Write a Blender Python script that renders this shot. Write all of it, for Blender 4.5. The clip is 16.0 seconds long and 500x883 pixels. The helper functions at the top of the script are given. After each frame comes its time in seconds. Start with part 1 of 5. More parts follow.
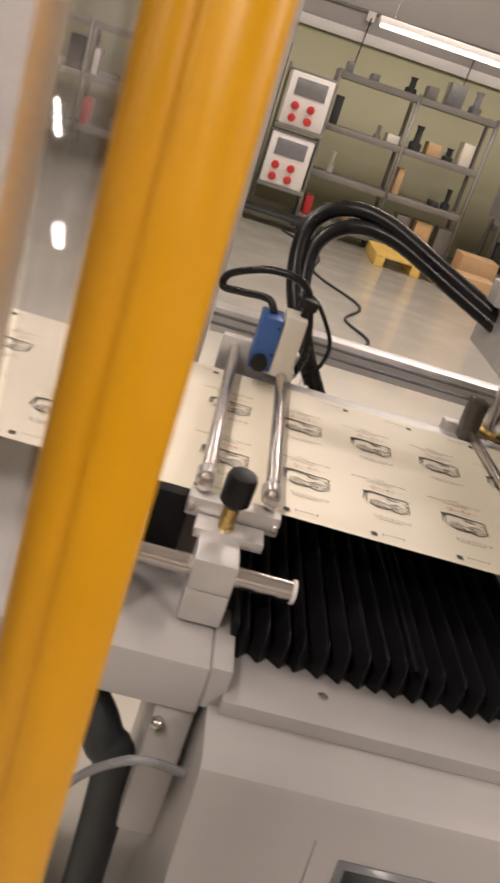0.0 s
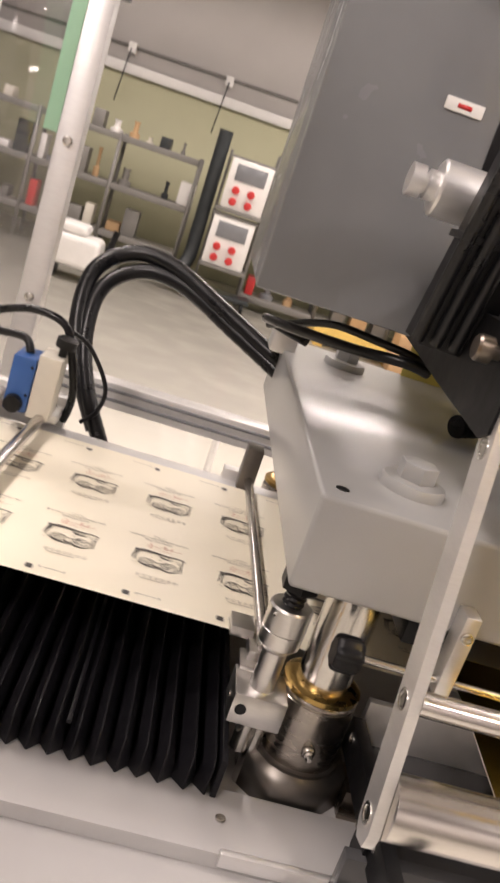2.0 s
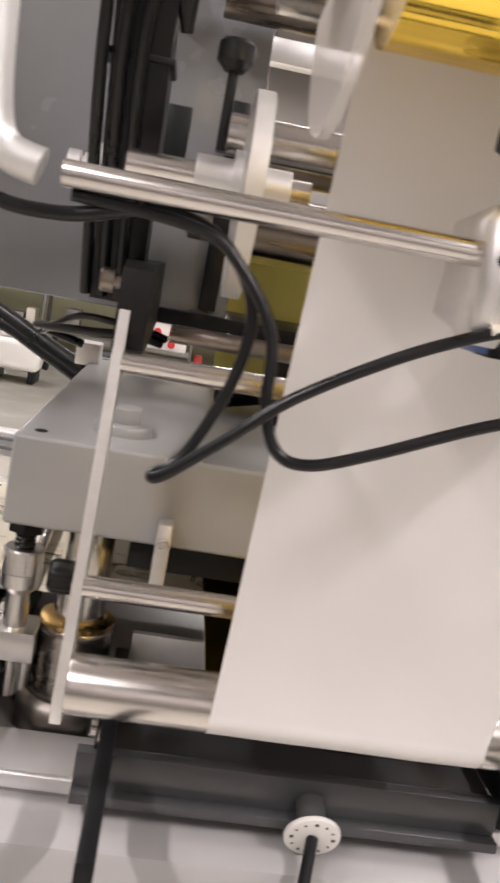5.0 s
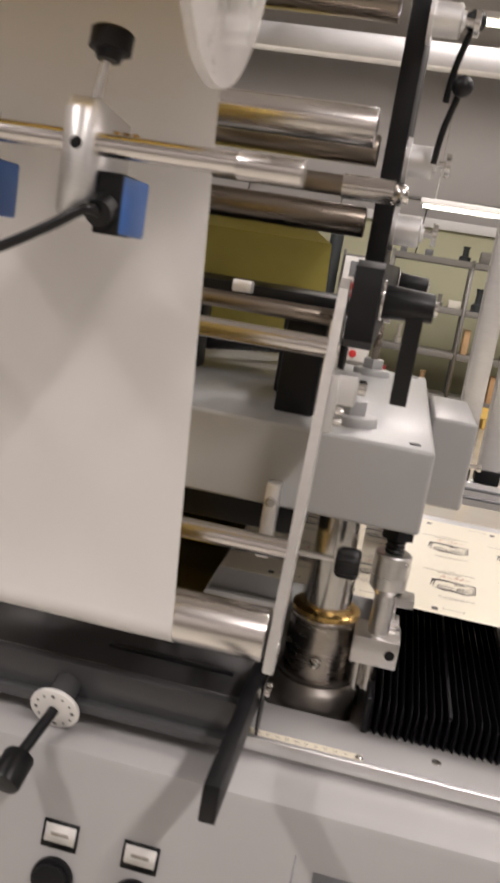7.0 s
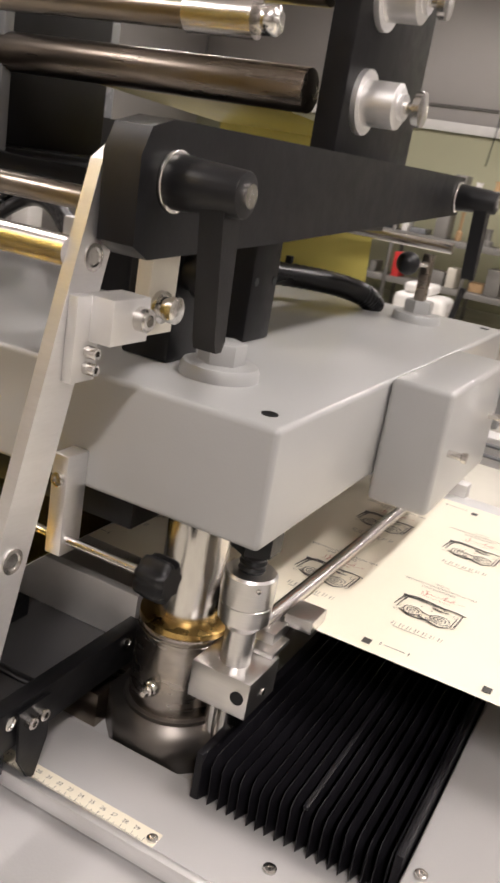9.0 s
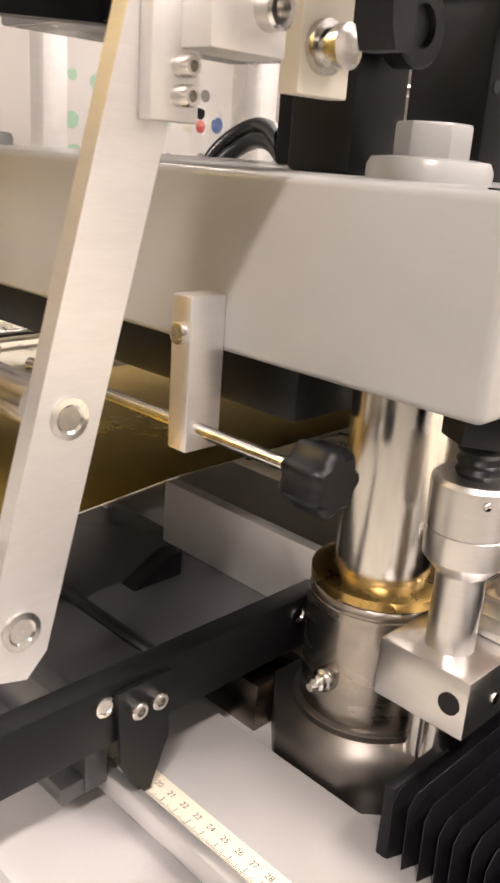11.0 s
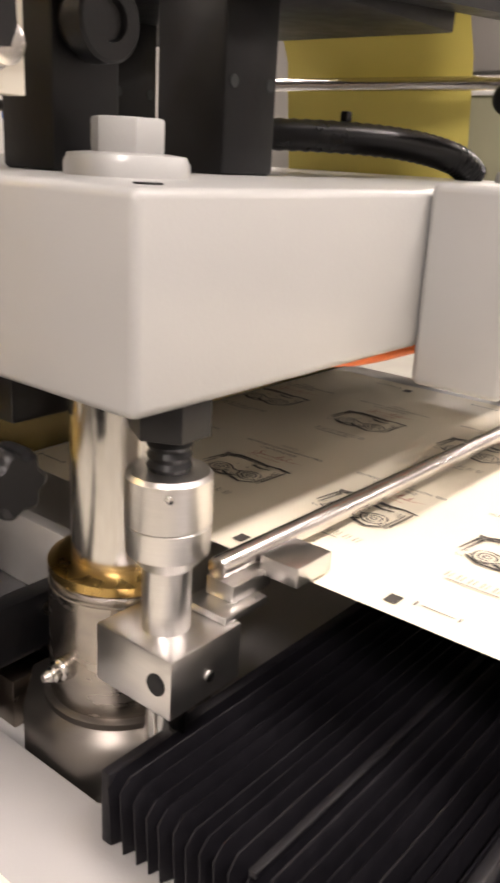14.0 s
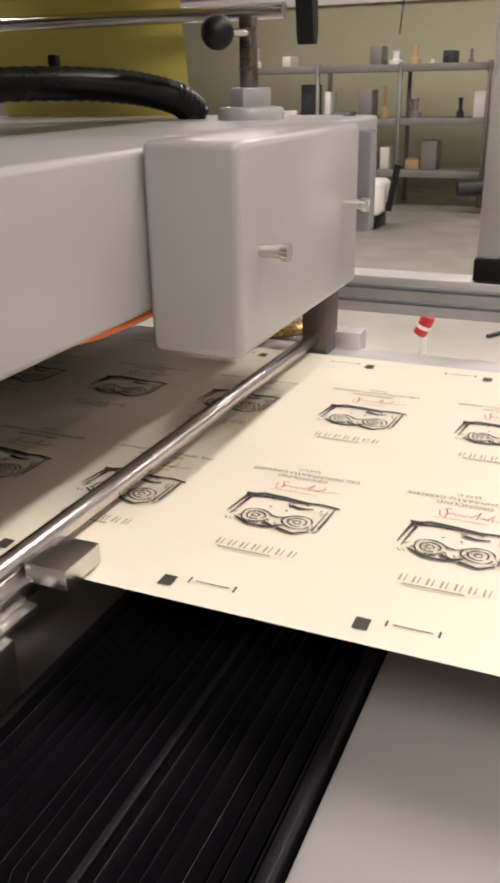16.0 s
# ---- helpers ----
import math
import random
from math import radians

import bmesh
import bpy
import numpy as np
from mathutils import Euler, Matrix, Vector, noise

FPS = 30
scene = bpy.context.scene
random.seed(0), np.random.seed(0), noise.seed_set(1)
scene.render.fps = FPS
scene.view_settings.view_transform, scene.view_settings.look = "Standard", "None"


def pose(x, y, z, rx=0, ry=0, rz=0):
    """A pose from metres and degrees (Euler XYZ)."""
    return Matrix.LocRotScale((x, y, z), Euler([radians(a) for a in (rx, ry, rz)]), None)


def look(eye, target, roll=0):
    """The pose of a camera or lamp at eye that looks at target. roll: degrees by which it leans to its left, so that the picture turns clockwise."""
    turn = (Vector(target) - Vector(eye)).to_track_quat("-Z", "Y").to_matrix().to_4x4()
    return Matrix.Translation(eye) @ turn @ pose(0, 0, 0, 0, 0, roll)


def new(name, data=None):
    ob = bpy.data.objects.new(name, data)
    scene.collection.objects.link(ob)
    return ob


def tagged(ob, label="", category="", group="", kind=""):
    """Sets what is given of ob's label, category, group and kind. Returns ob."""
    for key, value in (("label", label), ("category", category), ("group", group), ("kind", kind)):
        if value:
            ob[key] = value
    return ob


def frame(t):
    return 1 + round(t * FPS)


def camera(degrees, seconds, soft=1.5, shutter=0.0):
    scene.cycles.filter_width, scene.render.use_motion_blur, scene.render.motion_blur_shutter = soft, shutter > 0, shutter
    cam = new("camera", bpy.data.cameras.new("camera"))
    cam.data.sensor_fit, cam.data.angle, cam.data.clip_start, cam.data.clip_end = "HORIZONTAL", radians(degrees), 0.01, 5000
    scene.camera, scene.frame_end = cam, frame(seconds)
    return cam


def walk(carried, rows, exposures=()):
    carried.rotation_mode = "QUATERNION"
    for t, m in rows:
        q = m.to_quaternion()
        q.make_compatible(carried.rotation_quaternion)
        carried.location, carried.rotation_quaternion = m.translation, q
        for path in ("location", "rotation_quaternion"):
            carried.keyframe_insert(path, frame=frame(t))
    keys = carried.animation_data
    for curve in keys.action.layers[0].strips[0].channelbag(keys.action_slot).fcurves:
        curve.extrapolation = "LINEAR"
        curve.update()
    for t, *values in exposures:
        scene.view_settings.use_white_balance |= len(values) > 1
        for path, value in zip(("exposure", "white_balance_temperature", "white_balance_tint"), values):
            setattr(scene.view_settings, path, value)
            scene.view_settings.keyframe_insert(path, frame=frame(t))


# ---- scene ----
cam = camera(32.9, 16.0, soft=2.8, shutter=0.4)
PATH = [
    (0, (-0.7612, -0.6737, 1.4046), (-0.5623, 1.1626, 0.6376), 18.39),
    (0.5, (-0.6847, -0.6455, 1.3972), (-0.3911, 1.1880, 0.6543), 20.05),
    (1, (-0.5934, -0.5787, 1.4139), (-0.2302, 1.2690, 0.7403), 21.89),
    (1.5, (-0.5366, -0.5582, 1.4164), (-0.2246, 1.3123, 0.7809), 21.60),
    (2, (-0.4635, -0.6373, 1.4248), (-0.2450, 1.2671, 0.8540), 18.85),
    (2.5, (-0.4455, -0.7164, 1.4230), (-0.3304, 1.2362, 1.0057), 13.53),
    (3, (-0.4073, -0.7620, 1.3915), (-0.2615, 1.1908, 0.9850), 10.84),
    (3.2, (-0.3937, -0.7651, 1.3918), (-0.2098, 1.1780, 0.9551), 10.40),
    (5.3, (-0.1286, -0.7781, 1.3795), (0.0769, 1.1785, 1.0197), 10.60),
    (5.5, (-0.0875, -0.7631, 1.3881), (0.0948, 1.1979, 1.0395), 10.81),
    (6, (0.0077, -0.7704, 1.3874), (0.0480, 1.2069, 1.0895), 10.42),
    (6.5, (0.1522, -0.8164, 1.3851), (-0.0298, 1.1481, 1.0569), 10.11),
    (7, (0.2671, -0.8428, 1.3734), (-0.0367, 1.0883, 0.9507), 9.30),
    (7.5, (0.3713, -0.7817, 1.3619), (0.0100, 1.1207, 0.8620), 9.92),
    (8, (0.4121, -0.6508, 1.3717), (0.0161, 1.2342, 0.8331), 11.84),
    (8.5, (0.4532, -0.5572, 1.3564), (-0.1514, 1.2684, 0.8071), 10.92),
    (9, (0.5234, -0.4736, 1.3558), (-0.2829, 1.2474, 0.7329), 9.86),
    (9.5, (0.5351, -0.4384, 1.3296), (-0.4817, 1.1612, 0.6916), 8.52),
    (9.7, (0.5288, -0.4270, 1.3143), (-0.5691, 1.1284, 0.7018), 8.33),
    (11.8, (0.4561, -0.2393, 1.1879), (-0.8814, 1.0916, 0.5247), 3.08),
    (12, (0.4548, -0.2403, 1.1892), (-0.8709, 1.1085, 0.5385), 3.25),
    (12.5, (0.4553, -0.2264, 1.1983), (-0.8698, 1.1081, 0.5179), 3.39),
    (13, (0.4765, -0.2210, 1.2078), (-0.8221, 1.1422, 0.5329), 3.18),
    (13.5, (0.5108, -0.2182, 1.2085), (-0.7542, 1.1875, 0.5576), 4.03),
    (14, (0.5506, -0.2156, 1.2131), (-0.6293, 1.2673, 0.5735), 3.09),
    (14.5, (0.5679, -0.2131, 1.2207), (-0.5254, 1.3247, 0.5573), 3.35),
    (15, (0.5723, -0.2011, 1.2315), (-0.3940, 1.4112, 0.5482), 2.85),
    (15.5, (0.5639, -0.1934, 1.2396), (-0.2753, 1.4748, 0.5234), 0.79),
    (16, (0.5574, -0.1868, 1.2324), (-0.1784, 1.5027, 0.4553), -1.01),
]
EXPOSURE = [(0, -0.95, 6800, 12), (0.5, -0.90, 6800, 13), (1, -0.60, 6600, 12), (1.5, -0.50, 6550, 12), (2, -0.40, 6500, 12), (3, -0.60, 6400, 13), (5.5, -0.44, 6050, 10), (6, -0.58, 6100, 10), (6.5, -1.0, 6200, 10),
            (7, -0.88, 6200, 9), (7.5, -0.84, 6150, 8), (8.5, -0.70, 6150, 8), (9, -0.52, 6200, 8), (9.7, -0.22, 6450, 10), (11.8, 0.12, 6550, 10), (12.5, 0.10, 6550, 10), (14.5, -0.06, 6500, 10), (15.5, -0.62, 6500, 11), (16, -0.80, 6350, 10)]
walk(cam, [(t, look(eye, target, roll)) for t, eye, target, roll in PATH], EXPOSURE)

# ---------------------------------------------------------------- world and light
world = bpy.data.worlds.new("world")
scene.world = world
world.use_nodes = True
world.node_tree.nodes["Background"].inputs[0].default_value = (1.0, 0.9, 0.8, 1)
world.node_tree.nodes["Background"].inputs[1].default_value = 0.05
scene.view_settings.exposure = 0.0

CEIL = 4.2
# x, y, turn of the tubes, watts
FIXTURES = [(-2.2, -2.3, 90, 165.0), (1.7, -2.3, 90, 165.0), (5.4, -2.3, 90, 45.0),
            (-2.2, 0.85, 90, 85.0), (1.75, 0.85, 90, 125.0), (5.4, 0.85, 90, 40.0),
            (-3.0, 4.4, 0, 100.0), (0.8, 4.4, 0, 100.0), (4.2, 4.4, 0, 100.0),
            (-3.0, 7.9, 0, 100.0), (0.8, 7.9, 0, 100.0), (4.2, 7.9, 0, 100.0)]
for fx, fy, turn, watts in FIXTURES:
    ld = bpy.data.lights.new("tube_light", "AREA")
    ld.shape, ld.size, ld.size_y = "RECTANGLE", 1.5, 0.2
    ld.energy, ld.color = watts, (1.0, 0.885, 0.83)
    new("tube_light", ld).matrix_world = pose(fx, fy, CEIL - 0.42, 0, 0, turn)


# ---------------------------------------------------------------- materials
def mat(name, base, rough=0.5, metal=0.0, vary=0.12, scale=40.0, bump=0.0, bscale=200.0, stretch=(1, 1, 1),
        coat=0.0, rvary=0.1, emit=0.0, alpha=1.0, trans=0.0, spec=0.5):
    m = bpy.data.materials.new(name)
    m.use_nodes = True
    nt = m.node_tree
    b = nt.nodes["Principled BSDF"]
    b.inputs["Base Color"].default_value = (*base, 1)
    b.inputs["Roughness"].default_value = rough
    b.inputs["Metallic"].default_value = metal
    b.inputs["Coat Weight"].default_value = coat
    b.inputs["Coat Roughness"].default_value = 0.12
    b.inputs["Specular IOR Level"].default_value = spec
    b.inputs["Transmission Weight"].default_value = trans
    b.inputs["Alpha"].default_value = alpha
    if emit:
        b.inputs["Emission Color"].default_value = (*base, 1)
        b.inputs["Emission Strength"].default_value = emit
    tc = nt.nodes.new("ShaderNodeTexCoord")
    mp = nt.nodes.new("ShaderNodeMapping")
    mp.inputs["Scale"].default_value = stretch
    nt.links.new(tc.outputs["Object"], mp.inputs["Vector"])
    if vary or rvary:
        big = nt.nodes.new("ShaderNodeTexNoise")
        big.inputs["Scale"].default_value, big.inputs["Detail"].default_value = scale * 0.15, 4
        fine = nt.nodes.new("ShaderNodeTexNoise")
        fine.inputs["Scale"].default_value, fine.inputs["Detail"].default_value = scale, 6
        for n in (big, fine):
            nt.links.new(mp.outputs[0], n.inputs["Vector"])
        mix = nt.nodes.new("ShaderNodeMath")
        mix.operation = "ADD"
        nt.links.new(big.outputs["Fac"], mix.inputs[0])
        nt.links.new(fine.outputs["Fac"], mix.inputs[1])
        if vary:
            ramp = nt.nodes.new("ShaderNodeMapRange")
            ramp.inputs["From Min"].default_value, ramp.inputs["From Max"].default_value = 0.6, 1.4
            ramp.inputs["To Min"].default_value, ramp.inputs["To Max"].default_value = 1 - vary, 1 + vary
            nt.links.new(mix.outputs[0], ramp.inputs["Value"])
            mul = nt.nodes.new("ShaderNodeVectorMath")
            mul.operation = "SCALE"
            mul.inputs[0].default_value = base
            nt.links.new(ramp.outputs[0], mul.inputs["Scale"])
            nt.links.new(mul.outputs[0], b.inputs["Base Color"])
        if rvary:
            rr = nt.nodes.new("ShaderNodeMapRange")
            rr.inputs["From Min"].default_value, rr.inputs["From Max"].default_value = 0.6, 1.4
            rr.inputs["To Min"].default_value, rr.inputs["To Max"].default_value = max(0.02, rough - rvary), min(1, rough + rvary)
            nt.links.new(mix.outputs[0], rr.inputs["Value"])
            nt.links.new(rr.outputs[0], b.inputs["Roughness"])
    if bump:
        bn = nt.nodes.new("ShaderNodeTexNoise")
        bn.inputs["Scale"].default_value, bn.inputs["Detail"].default_value = bscale, 5
        nt.links.new(mp.outputs[0], bn.inputs["Vector"])
        bp = nt.nodes.new("ShaderNodeBump")
        bp.inputs["Strength"].default_value, bp.inputs["Distance"].default_value = bump, 0.002
        nt.links.new(bn.outputs["Fac"], bp.inputs["Height"])
        nt.links.new(bp.outputs[0], b.inputs["Normal"])
    return m


PAINT = mat("grey_paint", (0.355, 0.355, 0.35), 0.30, vary=0.025, scale=30, coat=0.2, bump=0.06, bscale=450, rvary=0.02)
TABLE = mat("table_paint", (0.40, 0.39, 0.385), 0.34, vary=0.03, scale=25, coat=0.1, bump=0.06, bscale=450, rvary=0.02)
PLATE = mat("blue_grey_paint", (0.20, 0.205, 0.215), 0.24, vary=0.06, scale=20, bump=0.05, bscale=400)
ALU = mat("brushed_aluminium", (0.80, 0.79, 0.785), 0.42, 0.9, vary=0.05, scale=90, stretch=(1, 1, 8), bump=0.03, rvary=0.04)
ALUM = mat("matt_aluminium", (0.70, 0.69, 0.68), 0.5, 0.85, vary=0.08, scale=60, bump=0.08)
STEEL = mat("polished_steel", (0.66, 0.64, 0.61), 0.2, 1.0, vary=0.1, scale=70, stretch=(6, 6, 1), rvary=0.04)
TURNED = mat("turned_steel", (0.66, 0.645, 0.63), 0.3, 1.0, vary=0.05, scale=80, stretch=(1, 1, 14), bump=0.015, rvary=0.02)
ROLL = mat("roller_steel", (0.64, 0.61, 0.585), 0.24, 1.0, vary=0.05, scale=60, stretch=(0.4, 5, 5), rvary=0.04)
# dark steel; on rollers its brown tone stands for dim surroundings they mirror
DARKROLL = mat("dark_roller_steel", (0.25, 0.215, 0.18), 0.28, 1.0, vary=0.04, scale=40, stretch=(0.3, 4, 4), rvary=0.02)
BLUED = mat("dark_machined_steel", (0.17, 0.155, 0.14), 0.38, 0.9, vary=0.15, scale=60, bump=0.03, rvary=0.06)
TRAYM = mat("dark_grey_tray_paint", (0.065, 0.065, 0.068), 0.25, vary=0.05, scale=25, bump=0.04, bscale=400, rvary=0.03)
# turned steel made browner, and darker for the shade round the columns
DIMSTEEL = mat("dimmed_brown_steel", (0.40, 0.365, 0.325), 0.27, 1.0, vary=0.28, scale=34, stretch=(1, 1, 3), bump=0.02, rvary=0.07)
BRASS = mat("oiled_brass", (0.50, 0.34, 0.12), 0.3, 1.0, vary=0.2, scale=60)
BLACK = mat("black_anodised", (0.006, 0.006, 0.007), 0.42, vary=0.25, scale=60, bump=0.05, spec=0.28)
PLASTIC = mat("black_plastic", (0.006, 0.006, 0.007), 0.4, vary=0.2, scale=80, bump=0.08, bscale=600, spec=0.32)
RUBBER = mat("black_hose", (0.006, 0.006, 0.007), 0.32, spec=0.35, vary=0.2, scale=60, bump=0.05)
BELLOW = mat("bellows_fabric", (0.0065, 0.006, 0.008), 0.46, vary=0.3, scale=120, bump=0.12, bscale=900, spec=0.28)
SHEET = mat("label_stock", (0.88, 0.82, 0.67), 0.42, vary=0.03, scale=15, rvary=0.08, bump=0.03, bscale=800)
INK = mat("black_ink", (0.06, 0.055, 0.05), 0.6, vary=0.3, scale=300)
GREYINK = mat("grey_ink", (0.36, 0.33, 0.28), 0.6, vary=0.2, scale=300)
TEXTINK = mat("text_ink", (0.17, 0.15, 0.13), 0.6, vary=0.2, scale=300)
REDINK = mat("red_ink", (0.45, 0.12, 0.07), 0.6, vary=0.2, scale=300)
BACKING = mat("film_backing", (0.77, 0.75, 0.735), 0.42, vary=0.03, scale=8, rvary=0.06, bump=0.02, bscale=60)
GOLD = mat("gold_foil", (0.98, 0.72, 0.19), 0.2, 1.0, vary=0.1, scale=20, bump=0.15, bscale=14)
# streaked tone along the roll stands in for mirrored lamps and dark gaps
GOLDROLL = mat("gold_film_roll", (0.86, 0.60, 0.09), 0.1, 1.0, vary=0.35, scale=16, stretch=(0.15, 5, 5), rvary=0.05, bump=0.15, bscale=14)
YELLOWFILM = mat("yellow_film", (0.72, 0.62, 0.16), 0.35, 0.2, vary=0.1, scale=12)
YELLOW = mat("yellow_enamel", (0.68, 0.335, 0.0), 0.36, vary=0.06, scale=25, bump=0.05)
BLUE = mat("blue_enamel", (0.035, 0.11, 0.34), 0.4, vary=0.1, scale=60, bump=0.05)
CREAM = mat("cream_plastic", (0.68, 0.64, 0.55), 0.45, vary=0.06, scale=60)
WHITE = mat("white_plastic", (0.80, 0.78, 0.75), 0.4, vary=0.04, scale=60)
RED = mat("red_plastic", (0.55, 0.03, 0.03), 0.35, vary=0.1, scale=60)
ORANGE = mat("orange_sleeve", (0.75, 0.16, 0.03), 0.5, vary=0.1, scale=60)
FLOOR = mat("epoxy_floor", (0.74, 0.71, 0.63), 0.14, vary=0.05, scale=3, rvary=0.07, bump=0.03, bscale=9)
GREENWALL = mat("green_wall_paint", (0.50, 0.49, 0.33), 0.7, vary=0.05, scale=3, bump=0.1, bscale=40)
WHITEWALL = mat("white_wall_paint", (0.66, 0.63, 0.61), 0.75, vary=0.04, scale=3, bump=0.1, bscale=40)
SHELFM = mat("galvanised_shelf", (0.22, 0.21, 0.195), 0.5, 0.3, vary=0.1, scale=12)
CARD = mat("cardboard", (0.52, 0.34, 0.18), 0.8, vary=0.1, scale=20)
WOOD = mat("yellow_pallet", (0.70, 0.48, 0.12), 0.65, vary=0.15, scale=15)
DARK = mat("dark_clutter", (0.025, 0.03, 0.032), 0.5, vary=0.3, scale=10)
TUBE = mat("tube_glow", (1.0, 0.92, 0.75), 0.4, vary=0, rvary=0, emit=9.0)
GREENEDGE = mat("acrylic_edge_green", (0.42, 0.70, 0.50), 0.25, vary=0.05, scale=10)
RULERM = mat("ruler_tape", (0.80, 0.74, 0.60), 0.45, vary=0.04, scale=60)


def clear_mat():
    m = bpy.data.materials.new("clear_acrylic")
    m.use_nodes = True
    nt = m.node_tree
    nt.nodes.remove(nt.nodes["Principled BSDF"])
    gl = nt.nodes.new("ShaderNodeBsdfGlossy")
    gl.inputs["Roughness"].default_value = 0.06
    tr = nt.nodes.new("ShaderNodeBsdfTransparent")
    tr.inputs["Color"].default_value = (0.96, 0.96, 0.97, 1)
    mx = nt.nodes.new("ShaderNodeMixShader")
    mx.inputs[0].default_value = 0.13
    nt.links.new(tr.outputs[0], mx.inputs[1])
    nt.links.new(gl.outputs[0], mx.inputs[2])
    nt.links.new(mx.outputs[0], nt.nodes["Material Output"].inputs[0])
    return m


CLEAR = clear_mat()
FROST = mat("frosted_acrylic", (0.80, 0.77, 0.74), 0.3, vary=0.04, scale=20, alpha=0.55)


# ---------------------------------------------------------------- mesh helpers
def box(bm, x0, x1, y0, y1, z0, z1, bev=0.0, seg=2):
    b2 = bmesh.new()
    bmesh.ops.create_cube(b2, size=1)
    for v in b2.verts:
        v.co = Vector(((x0 + x1) / 2 + v.co.x * (x1 - x0), (y0 + y1) / 2 + v.co.y * (y1 - y0), (z0 + z1) / 2 + v.co.z * (z1 - z0)))
    if bev:
        bmesh.ops.bevel(b2, geom=b2.edges[:], offset=bev, segments=seg, affect="EDGES", profile=0.5)
    merge(bm, b2)
    return bm


def merge(bm, b2, m=None):
    vs = [bm.verts.new(m @ v.co if m else v.co) for v in b2.verts]
    b2.verts.index_update()
    for f in b2.faces:
        bm.faces.new([vs[v.index] for v in f.verts])
    b2.free()


def rod(bm, p, q, r, seg=24, r2=None, bev=0.0):
    """A capped round bar from p to q."""
    p, q = Vector(p), Vector(q)
    d = q - p
    b2 = bmesh.new()
    bmesh.ops.create_cone(b2, cap_ends=True, segments=seg, radius1=r, radius2=r if r2 is None else r2, depth=d.length)
    if bev:
        caps = [e for e in b2.edges if abs(e.verts[0].co.z - e.verts[1].co.z) < 1e-6]
        bmesh.ops.bevel(b2, geom=caps, offset=bev, segments=2, affect="EDGES", profile=0.5)
    merge(bm, b2, Matrix.Translation((p + q) / 2) @ d.to_track_quat("Z", "Y").to_matrix().to_4x4())
    return bm


def lathe(bm, base, axis, prof, seg=32):
    """A turned body: prof is pairs of (distance along the axis, radius)."""
    base, rot = Vector(base), Vector(axis).to_track_quat("Z", "Y").to_matrix()
    rings = []
    for h, r in prof:
        rings.append([bm.verts.new(base + rot @ Vector((r * math.cos(2 * math.pi * i / seg), r * math.sin(2 * math.pi * i / seg), h))) for i in range(seg)])
    for a, b in zip(rings, rings[1:]):
        for i in range(seg):
            j = (i + 1) % seg
            bm.faces.new((a[i], a[j], b[j], b[i]))
    bm.faces.new(rings[0][::-1])
    bm.faces.new(rings[-1])
    return bm


def prism(bm, pts, place, depth):
    """An extruded outline: pts in two axes, place(u, v, w) gives the point, w from 0 to depth."""
    a = [bm.verts.new(place(u, v, 0)) for u, v in pts]
    b = [bm.verts.new(place(u, v, depth)) for u, v in pts]
    bm.faces.new(a[::-1])
    bm.faces.new(b)
    for i in range(len(pts)):
        j = (i + 1) % len(pts)
        bm.faces.new((a[i], a[j], b[j], b[i]))
    return bm


def tube(bm, pts, r, seg=12, ribs=0.0, steps=10):
    """A hose along a smooth line through the points."""
    ps = [Vector(p) for p in pts]
    line = []
    for i in range(len(ps) - 1):
        p0, p1, p2, p3 = ps[max(i - 1, 0)], ps[i], ps[i + 1], ps[min(i + 2, len(ps) - 1)]
        for k in range(steps):
            t = k / steps
            line.append(0.5 * ((2 * p1) + (p2 - p0) * t + (2 * p0 - 5 * p1 + 4 * p2 - p3) * t * t + (3 * p1 - p0 - 3 * p2 + p3) * t ** 3))
    line.append(ps[-1])
    up, rings = Vector((0.13, 0.21, 0.97)), []
    for i, p in enumerate(line):
        d = (line[min(i + 1, len(line) - 1)] - line[max(i - 1, 0)]).normalized()
        s = d.cross(up)
        s = s.normalized() if s.length > 1e-3 else Vector((1, 0, 0))
        u = s.cross(d).normalized()
        up = u
        rr = r * (1 + (ribs if i % 2 else -ribs))
        rings.append([bm.verts.new(p + rr * (s * math.cos(2 * math.pi * k / seg) + u * math.sin(2 * math.pi * k / seg))) for k in range(seg)])
    for a, b in zip(rings, rings[1:]):
        for k in range(seg):
            j = (k + 1) % seg
            bm.faces.new((a[k], a[j], b[j], b[k]))
    bm.faces.new(rings[0][::-1])
    bm.faces.new(rings[-1])
    return bm


def B(x0, x1, y0, y1, z0, z1, bev=0.0015, seg=2):
    return box(bmesh.new(), x0, x1, y0, y1, z0, z1, bev, seg)


def R(p, q, r, seg=24, r2=None, bev=0.0):
    return rod(bmesh.new(), p, q, r, seg, r2, bev)


def mesh_of(name, bm, material, off):
    bmesh.ops.recalc_face_normals(bm, faces=bm.faces[:])
    if off.length:
        bmesh.ops.translate(bm, verts=bm.verts[:], vec=-off)
    for e in bm.edges:
        e.smooth = len(e.link_faces) == 2 and e.calc_face_angle(9) < 0.62
    me = bpy.data.meshes.new(name)
    bm.to_mesh(me)
    bm.free()
    me.polygons.foreach_set("use_smooth", [True] * len(me.polygons))
    me.materials.append(material)
    return me


ROOT = {}
AT = Vector()  # where the group of things being built stands


def thing(name, at, label, category, group="", kind=""):
    """An empty at the base of a thing; parts hang under it."""
    ob = new(name)
    ob.location = Vector(at) + AT
    ob.empty_display_size = 0.02
    ROOT[ob] = Vector(at)
    return tagged(ob, label, category, group, kind)


